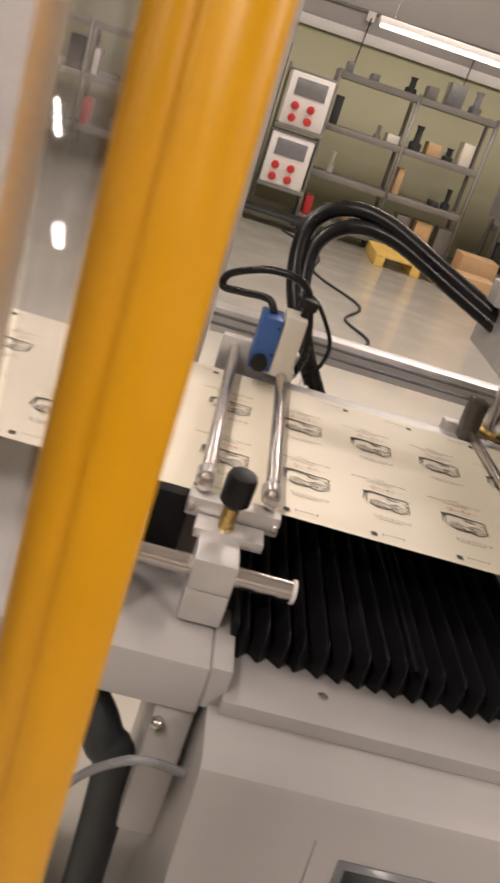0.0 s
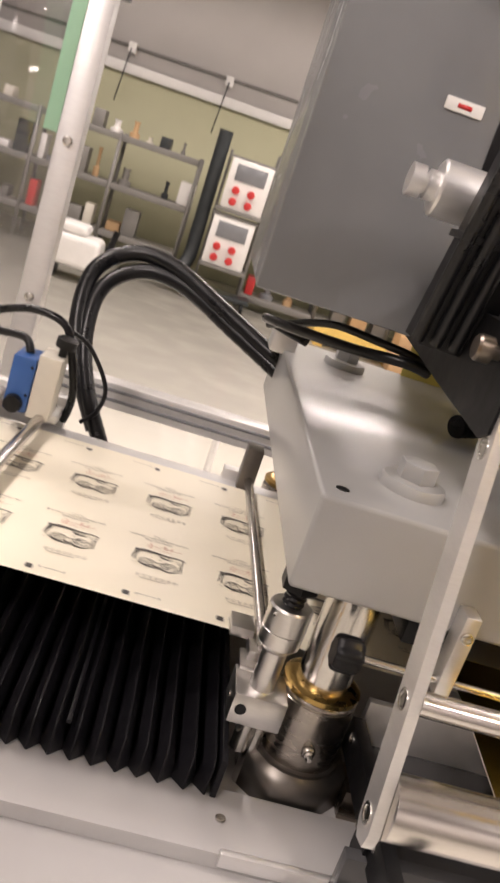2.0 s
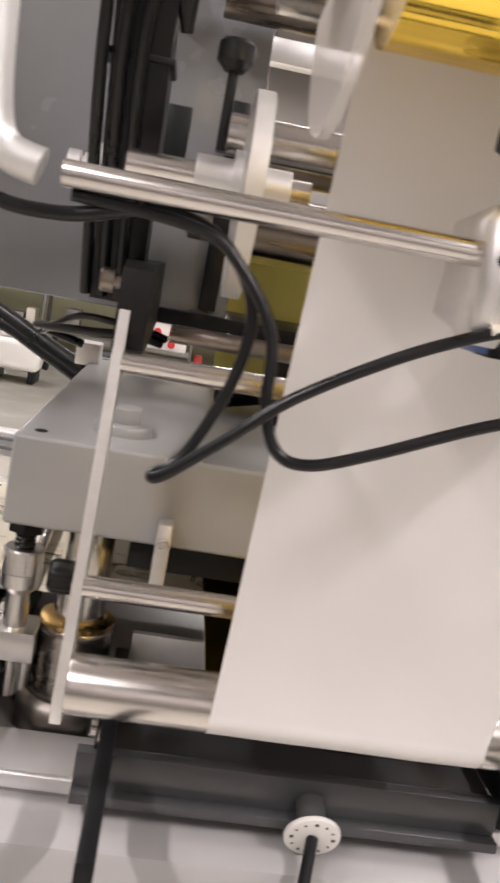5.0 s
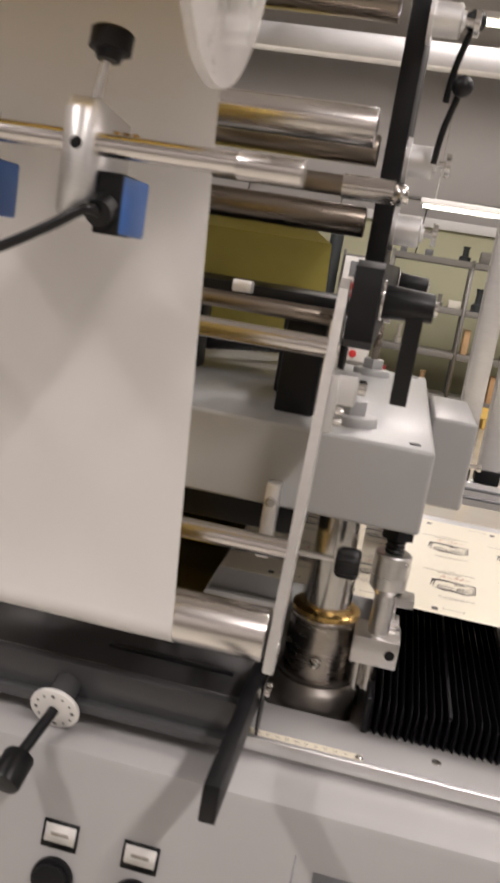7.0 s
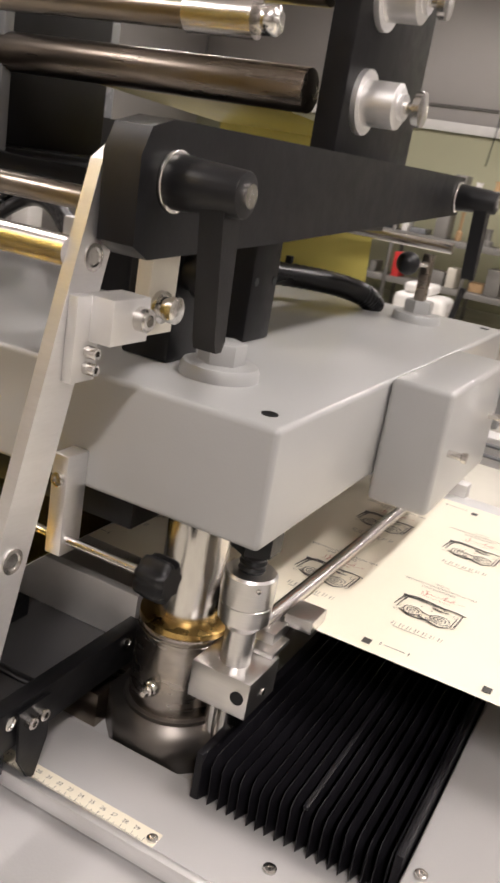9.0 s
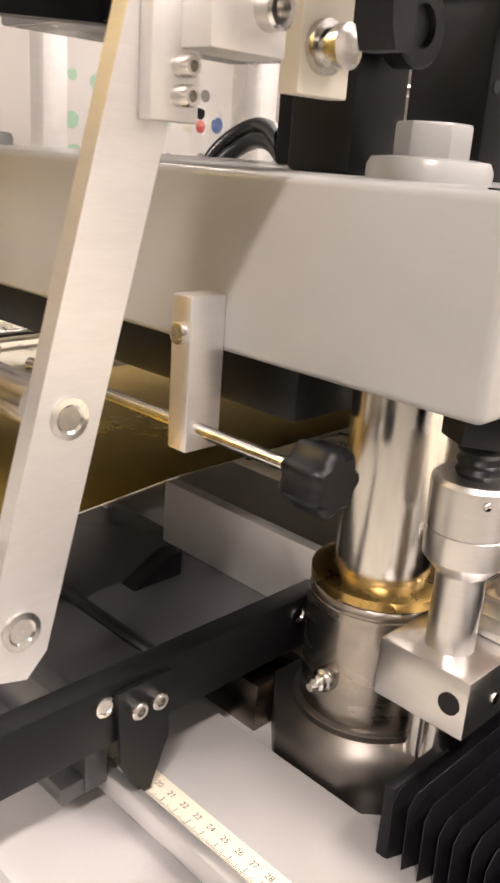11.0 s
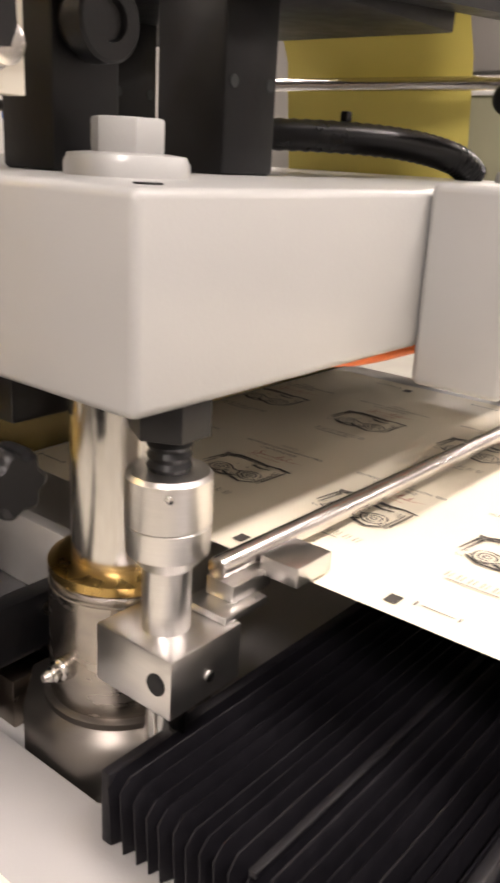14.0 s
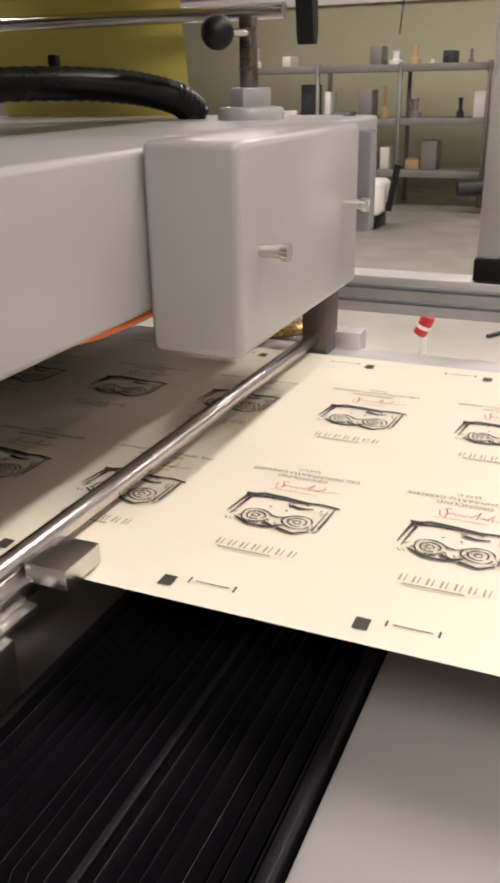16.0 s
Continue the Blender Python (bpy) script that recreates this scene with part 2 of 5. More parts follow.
def part(name, bm, material, parent, label=""):
    """One mesh under a thing or a part, drawn in world places."""
    off = ROOT[parent]
    ob = new(name, mesh_of(name, bm, material, off))
    ob.parent = parent
    ROOT[ob] = off
    if label:
        ob["label"] = label
    return ob


def solid(name, bm, material, label, category="", group="", kind=""):
    """A thing that is one mesh."""
    ob = new(name, mesh_of(name, bm, material, Vector()))
    ob.location = AT
    ROOT[ob] = Vector()
    return tagged(ob, label, category, group, kind)


def hexhead(parent, at, axis, r, h, material=None, name="bolt"):
    a = Vector(axis)
    return part(name, R(at, Vector(at) + a * h, r, 6, bev=r * 0.08), material or STEEL, parent)


def capscrew(parent, at, axis, r=0.0045, h=0.004, name="screw"):
    a, p = Vector(axis), Vector(at)
    bm = lathe(bmesh.new(), p, a, [(0, r), (h * 0.85, r), (h, r * 0.85), (h, r * 0.5), (h * 0.5, r * 0.45)], 16)
    return part(name, bm, STEEL, parent)


# ---------------------------------------------------------------- the hall
X0, X1, Y0, Y1 = -6.5, 6.5, -4.5, 10.8
solid("floor", B(X0, X1, Y0, Y1, -0.1, 0, 0), FLOOR, "glossy cream epoxy hall floor", "floor", kind="structure")
solid("wall_north", B(X0, X1, Y1, Y1 + 0.2, 0, 2.15, 0), GREENWALL, "pale olive green painted back wall", "wall", kind="structure")
solid("wall_north_upper", B(X0, X1, Y1 + 0.03, Y1 + 0.2, 2.15, CEIL, 0), WHITEWALL, "off-white painted upper back wall", "wall", kind="structure")
solid("trim_north", B(X0, X1, Y1 - 0.06, Y1 + 0.02, 2.10, 2.22, 0.004), WHITE, "white ledge along the back wall", "trim", kind="structure")
solid("wall_south", B(X0, X1, Y0 - 0.2, Y0, 0, CEIL, 0), WHITEWALL, "off-white painted hall wall", "wall", kind="structure")
solid("wall_west", B(X0 - 0.2, X0, Y0, Y1, 0, CEIL, 0), WHITEWALL, "off-white painted hall wall", "wall", kind="structure")
solid("wall_east", B(X1, X1 + 0.2, Y0, Y1, 0, CEIL, 0), WHITEWALL, "off-white painted hall wall", "wall", kind="structure")
solid("ceiling", B(X0, X1, Y0, Y1, CEIL, CEIL + 0.2, 0), WHITEWALL, "off-white painted hall ceiling", "ceiling", kind="structure")


def ceiling_lamp(x, y, z, turn=0):
    t = thing("ceiling_lamp", (x, y, z), "white batten lamp with glowing fluorescent tubes", "lamp", "ceiling lamps")
    part("housing", B(x - 0.75, x + 0.75, y - 0.1, y + 0.1, z, z + 0.06, 0.005), WHITE, t)
    for dy in (-0.06, 0.06):
        part("tube", R((x - 0.72, y + dy, z - 0.02), (x + 0.72, y + dy, z - 0.02), 0.013, 12), TUBE, t, "glowing fluorescent tube")
    for dx in (-0.6, 0.6):
        part("hanger", R((x + dx, y, z + 0.06), (x + dx, y, CEIL), 0.004, 8), STEEL, t)
    t.rotation_euler = (0, 0, radians(turn))


for fx, fy, turn, watts in FIXTURES:
    ceiling_lamp(fx, fy, CEIL - 0.36, turn)

# ---------------------------------------------------------------- machine bed
TT = 0.90
bed = thing("machine_cabinet", (0, 0.2, 0), "light grey painted steel press cabinet standing on the floor", "machine")
bm = prism(bmesh.new(), [(-0.068, 0.884), (-0.122, 0.884), (-0.131, 0.880), (-0.135, 0.872), (-0.185, 0.60), (-0.185, 0.06), (0.72, 0.06), (0.72, 0.884)],
           lambda u, v, w: Vector((-0.655 + w, u, v)), 1.655)
part("body", bm, TABLE, bed)
LOW = 0.886  # the sunk bed behind the front plate
bm = prism(bmesh.new(), [(-0.645, -0.066), (0.464, -0.066), (0.464, 0.014), (-0.645, 0.014)],
           lambda u, v, w: Vector((u, v, 0.8845 + w)), TT - 0.8845)
bmesh.ops.bevel(bm, geom=[e for e in bm.edges if e.verts[0].co.z > TT - 0.001 and e.verts[1].co.z > TT - 0.001], offset=0.002, segments=2, affect="EDGES", profile=0.5)
part("front_plate", bm, TABLE, bed)
part("sunk_bed", B(-0.645, 0.464, -0.003, 0.74, 0.872, LOW, 0.002), TABLE, bed)
part("right_cover", B(0.467, 0.995, -0.062, 0.74, 0.885, 0.932, 0.004), TABLE, bed, "raised light grey cover plate")
part("plinth", B(-0.62, 0.96, -0.13, 0.70, 0.0, 0.06, 0.003), BLACK, bed)
for sx in (-0.547, -0.31, 0.384):
    capscrew(bed, (sx, -0.026, TT), (0, 0, 1), 0.005, 0.002)
for sx, sy in ((0.478, 0.0),):
    capscrew(bed, (sx, sy, 0.932), (0, 0, 1), 0.0045, 0.003)


# ---------------------------------------------------------------- press head
head = thing("press_head", (0, 0.345, 1.112), "grey painted press head block on four steel columns", "press")
part("block", B(-0.321, 0.321, 0, 0.69, 1.111, 1.199, 0.0045, 3), PAINT, head)
part("heating_plate", B(-0.2, 0.2, 0.03, 0.66, 1.075, 1.111, 0.002), BLACK, head, "dark steel heating plate")
for s in (-1, 1):
    if s > 0:
        cv = part("side_cover", B(0.322, 0.378, 0.2165, 0.432, 1.090, 1.203, 0.005, 3), PAINT, head, "grey box cover on the head's flank")
        for py, pz in ((0.2442, 1.1445), (0.397, 1.151)):
            part("pin", lathe(bmesh.new(), (0.378, py, pz), (1, 0, 0), [(0, 0.0035), (0.012, 0.0035), (0.013, 0.005), (0.017, 0.005)], 12), STEEL, cv)
        part("plug_bracket", B(0.345, 0.380, 0.455, 0.472, 1.122, 1.196, 0.003), PLATE, head, "grey bracket plate")
        part("plug", B(0.322, 0.36, 0.435, 0.452, 1.135, 1.18, 0.002), BLACK, head)
    if s > 0:
        part("heater_lead", tube(bmesh.new(), [(s * 0.285, 0.13, 1.113), (s * 0.298, 0.17, 1.107), (s * 0.303, 0.22, 1.1045), (s * 0.300, 0.34, 1.1045), (s * 0.26, 0.45, 1.107)], 0.0042), ORANGE, head, "orange heater lead")
    for by in (0.083, 0.588):
        fl = part("flange", lathe(bmesh.new(), (s * 0.227, by, 1.199), (0, 0, 1), [(0, 0.031), (0.006, 0.031), (0.010, 0.029), (0.011, 0.02)]), PAINT, head, "painted bolt flange")
        part("bolt", R((s * 0.227, by, 1.209), (s * 0.227, by, 1.226), 0.0185, 6, bev=0.0015), PAINT, fl)
    for hy in (0.0267, 0.66):
        part("hole", lathe(bmesh.new(), (s * 0.300, hy, 1.1985), (0, 0, 1), [(0, 0.006), (0.0012, 0.006)], 16), BLACK, head, "dark threaded hole")
    # plate bracket on the front
    br = part("front_bracket", B(s * 0.169 - 0.007, s * 0.169 + 0.007, -0.023, 0, 1.062, 1.1405, 0.0012), ALU, head, "brushed aluminium bracket")
    capscrew(br, (s * 0.169, -0.023, 1.122), (0, -1, 0), 0.0055, 0.003)
    part("spindle", R((s * 0.02, -0.016, 1.074), (s * 0.242, -0.016, 1.074), 0.0035, 12), STEEL, head)
    kn = bmesh.new()
    lobes = []
    for w, k in ((0.0, 0.72), (0.003, 0.95), (0.006, 1.0), (0.019, 1.0), (0.023, 0.93), (0.025, 0.78)):
        lobes.append([kn.verts.new((s * (0.244 + w), -0.016 + k * (0.0152 + 0.0016 * math.cos(7 * a)) * math.cos(a), 1.074 + k * (0.0152 + 0.0016 * math.cos(7 * a)) * math.sin(a))) for a in [2 * math.pi * q / 56 for q in range(56)]])
    for p, q in zip(lobes, lobes[1:]):
        for k in range(56):
            kn.faces.new((p[k], p[(k + 1) % 56], q[(k + 1) % 56], q[k]))
    kn.faces.new(lobes[0][::-1])
    kn.faces.new(lobes[-1])
    part("star_knob", kn, PLASTIC, head, "black plastic star knob")


# columns
def column(x, y):
    t = thing("column", (x, y, LOW), "oiled steel guide column in a bushing with brass ring", "column", "press columns")
    c = 0.050
    fl = [(-c, -c * 0.45), (-c * 0.45, -c), (c * 0.45, -c), (c, -c * 0.45), (c, c * 0.45), (c * 0.45, c), (-c * 0.45, c), (-c, c * 0.45)]
    part("foot", prism(bmesh.new(), fl, lambda u, v, w: Vector((x + u, y + v, LOW + w)), TT + 0.024 - LOW), BLUED, t)
    part("foot_step", lathe(bmesh.new(), (x, y, TT + 0.024), (0, 0, 1), [(0, 0.0425), (0.0035, 0.0425), (0.0045, 0.041), (0.0045, 0.036)], 48), BLUED, t)
    part("bushing", lathe(bmesh.new(), (x, y, TT + 0.026), (0, 0, 1), [(0, 0.0385), (0.0675, 0.0385), (0.068, 0.0378), (0.0705, 0.0378), (0.0725, 0.0365)], 48), DIMSTEEL, t, "darkened brown turned steel bushing")
    part("ring", lathe(bmesh.new(), (x, y, TT + 0.0985), (0, 0, 1), [(0, 0.036), (0.002, 0.0385), (0.007, 0.0385), (0.010, 0.033), (0.010, 0.028)], 48), BRASS, t, "oily brass ring")
    part("shaft", R((x, y, TT + 0.10), (x, y, 1.16), 0.0262, 48), STEEL, t, "polished steel shaft")
    d = -1 if y < 0.3 else 1
    nip = part("grease_nipple", R((x, y + d * 0.038, 0.953), (x, y + d * 0.044, 0.953), 0.0068, 6), STEEL, t)
    part("nipple_tip", lathe(bmesh.new(), (x, y + d * 0.044, 0.953), (0, d, 0), [(0, 0.0045), (0.003, 0.0045), (0.004, 0.0028), (0.006, 0.0038), (0.009, 0.0022)], 14), STEEL, nip)


for cx in (-0.2415, 0.2415):
    for cy in (0.066, 0.61):
        column(cx, cy)


# stops with the sheet bars
def stop(s):
    x = s * 0.302
    blk = thing("clamp_block", (x, 0.04, 0.968), "milled steel clamp block guiding the height stop", "block", "clamp blocks")
    part("block", B(x - 0.025, x + 0.025, 0.018, 0.067, 0.968, 0.999, 0.0012), TURNED, blk)
    part("hole", R((s * 0.318, 0.0172, 0.984), (s * 0.318, 0.019, 0.984), 0.0055, 16), BLACK, blk)
    part("hole", R((s * 0.3262, 0.044, 0.980), (s * 0.3278, 0.044, 0.980), 0.003, 12), STEEL, blk)
    part("post", R((s * 0.288, 0.050, LOW), (s * 0.288, 0.050, 0.968), 0.0075), STEEL, blk)
    t = thing("height_stop", (x, 0.04, 0.93), "turned steel height stop hanging from the press head", "stop", "height stops")
    part("pin", R((x, 0.045, 0.915), (x, 0.045, 0.972), 0.0085), STEEL, t)
    part("stem", R((x, 0.04, 0.972), (x, 0.04, 1.04), 0.0118, 32), TURNED, t)
    part("barrel", lathe(bmesh.new(), (x, 0.04, 1.030), (0, 0, 1), [(0, 0.0125), (0.008, 0.0195), (0.022, 0.0202), (0.0225, 0.0195), (0.023, 0.0202), (0.045, 0.0202), (0.047, 0.0185)], 48), TURNED, t, "turned steel barrel")
    part("dot", R((x + 0.0145 * s, 0.0255, 1.0705), (x + 0.0152 * s, 0.0248, 1.0705), 0.002, 10), STEEL, t)
    th = bmesh.new()
    lathe(th, (x, 0.04, 1.077), (0, 0, 1), [(0.0025 * i, 0.0105 if i % 2 else 0.0092) for i in range(8)], 24)
    part("thread", th, BLACK, t, "black threaded bolt")
    part("nut", R((x, 0.04, 1.094), (x, 0.04, 1.112), 0.0185, 6, bev=0.001), BLACK, t)
    # the bar that holds the sheet down
    g = thing("sheet_bar", (s * 0.312, 0.3, 1.008), "slim steel guide bar across the label sheet", "bar", "sheet bars")
    part("bar", R((s * 0.3055, 0.071, 1.0185), (s * 0.314, 0.525, 1.019), 0.0062, 16, bev=0.001), ROLL, g)
    part("clamp", B(s * 0.326 - 0.012, s * 0.326 + 0.012, 0.095, 0.125, 1.010, 1.021, 0.0008), TURNED, g)
    part("lug", B(s * 0.310 - 0.014, s * 0.310 + 0.014, 0.058, 0.09, 0.999, 1.0035, 0.0008), TURNED, g)
    part("lug_foot", B(s * 0.309 - 0.009, s * 0.309 + 0.009, 0.07, 0.10, 1.0035, 1.0135, 0.0008), TURNED, g)
    part("rear_post", B(s * 0.316 - 0.013, s * 0.316 + 0.011, 0.520, 0.552, LOW, 1.068, 0.001), BLUED, g, "dark steel rear post")
    part("rear_block", B(s * 0.335 - 0.016, s * 0.335 + 0.016, 0.545, 0.565, 0.99, 1.02, 0.001), ALUM, g)


stop(1)
stop(-1)


# ---------------------------------------------------------------- bellows
def bellows(x0, x1, seam, pleats):
    n = pleats
    t = thing("bellows_cover", ((x0 + x1) / 2, 0.3, TT), "black pleated fabric bellows cover on the bed", "bellows", "bellows covers")
    bm = bmesh.new()
    top, low = [], []
    rnd = random.Random(int(x0 * 100))
    pitch = (x1 - x0) / n
    for i in range(n):
        xa = x0 + pitch * i
        crest = 0.941 + rnd.uniform(-0.002, 0.002)
        lean = rnd.uniform(-0.12, 0.12) * pitch
        for off, zt, yf in ((0.0, 0.914, 0.010), (0.43, crest - 0.001, -0.001), (0.47, crest, -0.002), (0.53, crest, -0.002), (0.57, crest - 0.001, -0.001)):
            x = xa + off * pitch + (lean if off else 0.0)
            row = [bm.verts.new((x, yf, TT + 0.001)), bm.verts.new((x, yf - 0.002, zt - 0.006)), bm.verts.new((x, yf + 0.004, zt))]
            row += [bm.verts.new((x + rnd.uniform(-0.0003, 0.0003), 0.004 + k * 0.12, zt + rnd.uniform(-0.0004, 0.0004))) for k in range(1, 6)]
            top.append(row)
    for a, b in zip(top, top[1:]):
        for k in range(len(a) - 1):
            bm.faces.new((a[k], b[k], b[k + 1], a[k + 1]))
    part("pleats", bm, BELLOW, t)
    part("end_strip", B(x1 - 0.003, x1 + 0.003, -0.002, 0.6, TT, 0.941, 0.001), BELLOW, t)
    part("end_strip", B(x0 - 0.003, x0 + 0.003, -0.002, 0.6, TT, 0.941, 0.001), BELLOW, t)
    part("seam", B(seam - 0.0022, seam + 0.0022, 0.0, 0.6, 0.9365, 0.9405, 0.001), BELLOW, t)


bellows(0.306, 0.462, 0.392, 19)
bellows(-0.645, -0.318, -0.462, 16)

# ---------------------------------------------------------------- ruler, rails, tray
rl = thing("ruler_tape", (0.2, -0.05, TT), "cream steel ruler tape screwed to the bed edge", "ruler")
part("tape", B(0.10, 0.309, -0.062, -0.046, TT, TT + 0.0007, 0.0002, 1), RULERM, rl)
part("edge_bar", B(-0.31, 0.464, -0.0705, -0.063, TT - 0.01, TT + 0.0045, 0.0015), ALU, rl, "aluminium edge bar")
for i in range(100, 301):
    if i % 1 == 0 and i < 303:
        ln = 0.0062 if i % 10 == 0 else (0.0046 if i % 5 == 0 else 0.003)
        if i % 10 == 0:
            part("tick", B(i / 1000 - 0.00018, i / 1000 + 0.00018, -0.062, -0.062 + ln, TT + 0.0008, TT + 0.0009, 0), INK, rl)
bm = bmesh.new()
for i in range(100, 301):
    if i % 10:
        ln = 0.0046 if i % 5 == 0 else 0.003
        box(bm, i / 1000 - 0.00013, i / 1000 + 0.00013, -0.062, -0.062 + ln, TT + 0.0008, TT + 0.0009)
part("fine_ticks", bm, INK, rl)
capscrew(rl, (0.305, -0.054, TT + 0.0007), (0, 0, 1), 0.004, 0.002)


def text_mesh(body, size):
    cu = bpy.data.curves.new("lettering", "FONT")
    cu.body, cu.size, cu.align_x = body, size, "CENTER"
    ob = bpy.data.objects.new("lettering", cu)
    scene.collection.objects.link(ob)
    me = bpy.data.meshes.new_from_object(ob.evaluated_get(bpy.context.evaluated_depsgraph_get()))
    bpy.data.objects.remove(ob)
    return me


for n in range(17, 30):
    me = text_mesh(str(n), 0.0048)
    me.materials.append(INK)
    ob = new("numeral", me)
    ob.parent = rl
    ob.location = Vector((n / 100 + 0.0005, -0.0535, TT + 0.0009)) - ROOT[rl]

tray = thing("foil_tray", (0, -0.02, TT), "black sliding foil tray between two rails", "tray")
part("tray_plate", B(-0.183, 0.183, -0.080, 0.10, 0.925, 0.938, 0.001), TRAYM, tray)
part("front_bar", B(-0.215, 0.183, -0.086, -0.072, 0.902, 0.945, 0.001), TRAYM, tray, "grey painted front bar")
part("front_sill", B(-0.215, 0.183, -0.100, -0.086, 0.902, 0.912, 0.001), TRAYM, tray)
for s in (-1, 1):
    xa, xb = s * 0.190 - 0.007, s * 0.190 + 0.007
    rr = part("rail", B(xa, xb, -0.262, 0.075, 0.938, 0.972, 0.001), BLACK, tray, "black anodised rail")
    for ry in (0.052, -0.085):
        part("rail_hole", lathe(bmesh.new(), (s * 0.197, ry, 0.962), (s, 0, 0), [(0, 0.0055), (0.0012, 0.0055), (0.0014, 0.004), (0.0005, 0.0035)], 20), STEEL, rr)
    pt = bmesh.new()
    prism(pt, [(-0.080, 0.968), (-0.047, 0.968), (-0.047, 0.930), (-0.058, 0.902), (-0.064, 0.902), (-0.077, 0.925)], lambda u, v, w: Vector((s * (0.198 + w), u, v)), 0.0025)
    pn = part("pointer", pt, BLACK, tray, "black pointer blade over the ruler")
    for sy in (-0.070, -0.0575):
        capscrew(pn, (s * 0.2005, sy, 0.957), (s, 0, 0), 0.0048, 0.006)
    part("side_block", B(s * 0.160 - 0.03, s * 0.160 + 0.03, 0.03, 0.075, LOW, 0.918, 0.001), DARKROLL, tray)
part("back_plate", B(0.035, 0.182, 0.084, 0.094, 0.938, 0.986, 0.001), ALUM, tray, "grey steel back plate")
part("back_plate", B(-0.182, -0.035, 0.084, 0.094, 0.938, 0.986, 0.001), ALUM, tray, "grey steel back plate")
part("tray_slot", B(0.02, 0.16, -0.02, -0.012, 0.938, 0.9405, 0), PLASTIC, tray)
part("tray_clip", prism(bmesh.new(), [(0.02, 0.938), (0.06, 0.938), (0.06, 0.955), (0.05, 0.955)], lambda u, v, w: Vector((0.07 + w, u, v)), 0.014), BLACK, tray)

dial = thing("adjusting_dial", (0.0, -0.09, 0.93), "white dial with black ball crank on the tray front", "dial")
ax = Vector((0, -0.94, -0.34)).normalized()
p0 = Vector((0.003, -0.086, 0.922))
part("boss", R(p0 - ax * 0.0, p0 + ax * 0.030, 0.0145, 32), TRAYM, dial)
part("face", R(p0 + ax * 0.030, p0 + ax * 0.035, 0.0255, 40, bev=0.001), WHITE, dial, "white dial face")
fm = bmesh.new()
for i in range(12):
    a = 2 * math.pi * i / 12
    c = p0 + ax * 0.0352 + Vector((math.cos(a), 0, 0)) * 0.019 + ax.cross(Vector((1, 0, 0))) * math.sin(a) * 0.019
    rod(fm, c, c + ax * 0.0004, 0.0013 if i % 3 else 0.002, 8)
part("dial_marks", fm, INK, dial)
part("crank", R(p0 + ax * 0.035, p0 + ax * 0.085 + Vector((-0.012, 0, -0.01)), 0.0055, 16), BLACK, dial)
part("crank_knob", R(p0 + ax * 0.080 + Vector((-0.012, 0, -0.012)), p0 + ax * 0.112 + Vector((-0.014, 0, -0.016)), 0.0155, 24, bev=0.004), PLASTIC, dial, "black ribbed knob")

# ---------------------------------------------------------------- foil arms and rollers
ARM_LEFT = -0.233
arms = thing("foil_guide_frame", (0, -0.1, 1.0), "aluminium guide arms carrying steel foil rollers", "frame")
for s in (-1, 1):
    xa = 0.207 if s > 0 else ARM_LEFT
    top, bot = Vector((-0.049, 1.352)), Vector((-0.142, 1.000))
    d = (top - bot).normalized()
    nrm = Vector((d.y, -d.x))
    w = 0.0145
    pts = [bot - nrm * w * 0.55, bot + nrm * w * 0.55, bot + d * 0.012 + nrm * w, top - d * 0.05 + nrm * w, top + nrm * 0.001, top - nrm * 0.004, top - d * 0.012 - nrm * w, bot + d * 0.012 - nrm * w]
    bm = prism(bmesh.new(), [(p.x, p.y) for p in pts], lambda u, v, k: Vector((xa - 0.0045 + k, u, v)), 0.009)
    arm = part("arm", bm, ALU, arms, "brushed aluminium flat arm")
    for f in (0.06, 0.30, 0.82):
        c = bot + d * (f * (top - bot).length)
        part("screw", lathe(bmesh.new(), (xa + s * 0.0045, c.x, c.y), (s, 0, 0), [(0, 0.0085), (0.001, 0.0085), (0.0012, 0.006), (0.0004, 0.005), (0.0004, 0.002)], 24), STEEL, arm)
    if s > 0:
        ab = part("arm_block", B(min(xa + s * 0.0045, xa + s * 0.028), max(xa + s * 0.0045, xa + s * 0.028), -0.072, -0.034, 1.240, 1.268, 0.001), ALUM, arms, "aluminium block on the arm")
        capscrew(ab, (xa + s * 0.028, -0.045, 1.2555), (s, 0, 0), 0.0075, 0.008)
        part("arm_plate", B(min(xa + s * 0.0045, xa + s * 0.012), max(xa + s * 0.0045, xa + s * 0.012), -0.085, -0.062, 1.215, 1.268, 0.001), ALUM, arms)
        for sz in (1.212, 1.222):
            capscrew(ab, (xa + s * 0.012, -0.072, sz + 0.012), (s, 0, 0), 0.004, 0.008)
part("upper_roller", R((-0.229, -0.0755, 1.290), (0.203, -0.0755, 1.290), 0.0095, 32), ROLL, arms)
part("middle_roller", R((-0.229, -0.121, 1.110), (0.203, -0.121, 1.110), 0.0095, 32), ROLL, arms)
part("lower_roller", R((-0.228, -0.138, 1.033), (0.200, -0.138, 1.033), 0.0245, 48, bev=0.001), ROLL, arms, "wide polished steel roller")

# ---------------------------------------------------------------- foil web
web = thing("foil_web", (0, 0.2, 1.0), "cream-backed gold foil web running down and under the head", "foil")


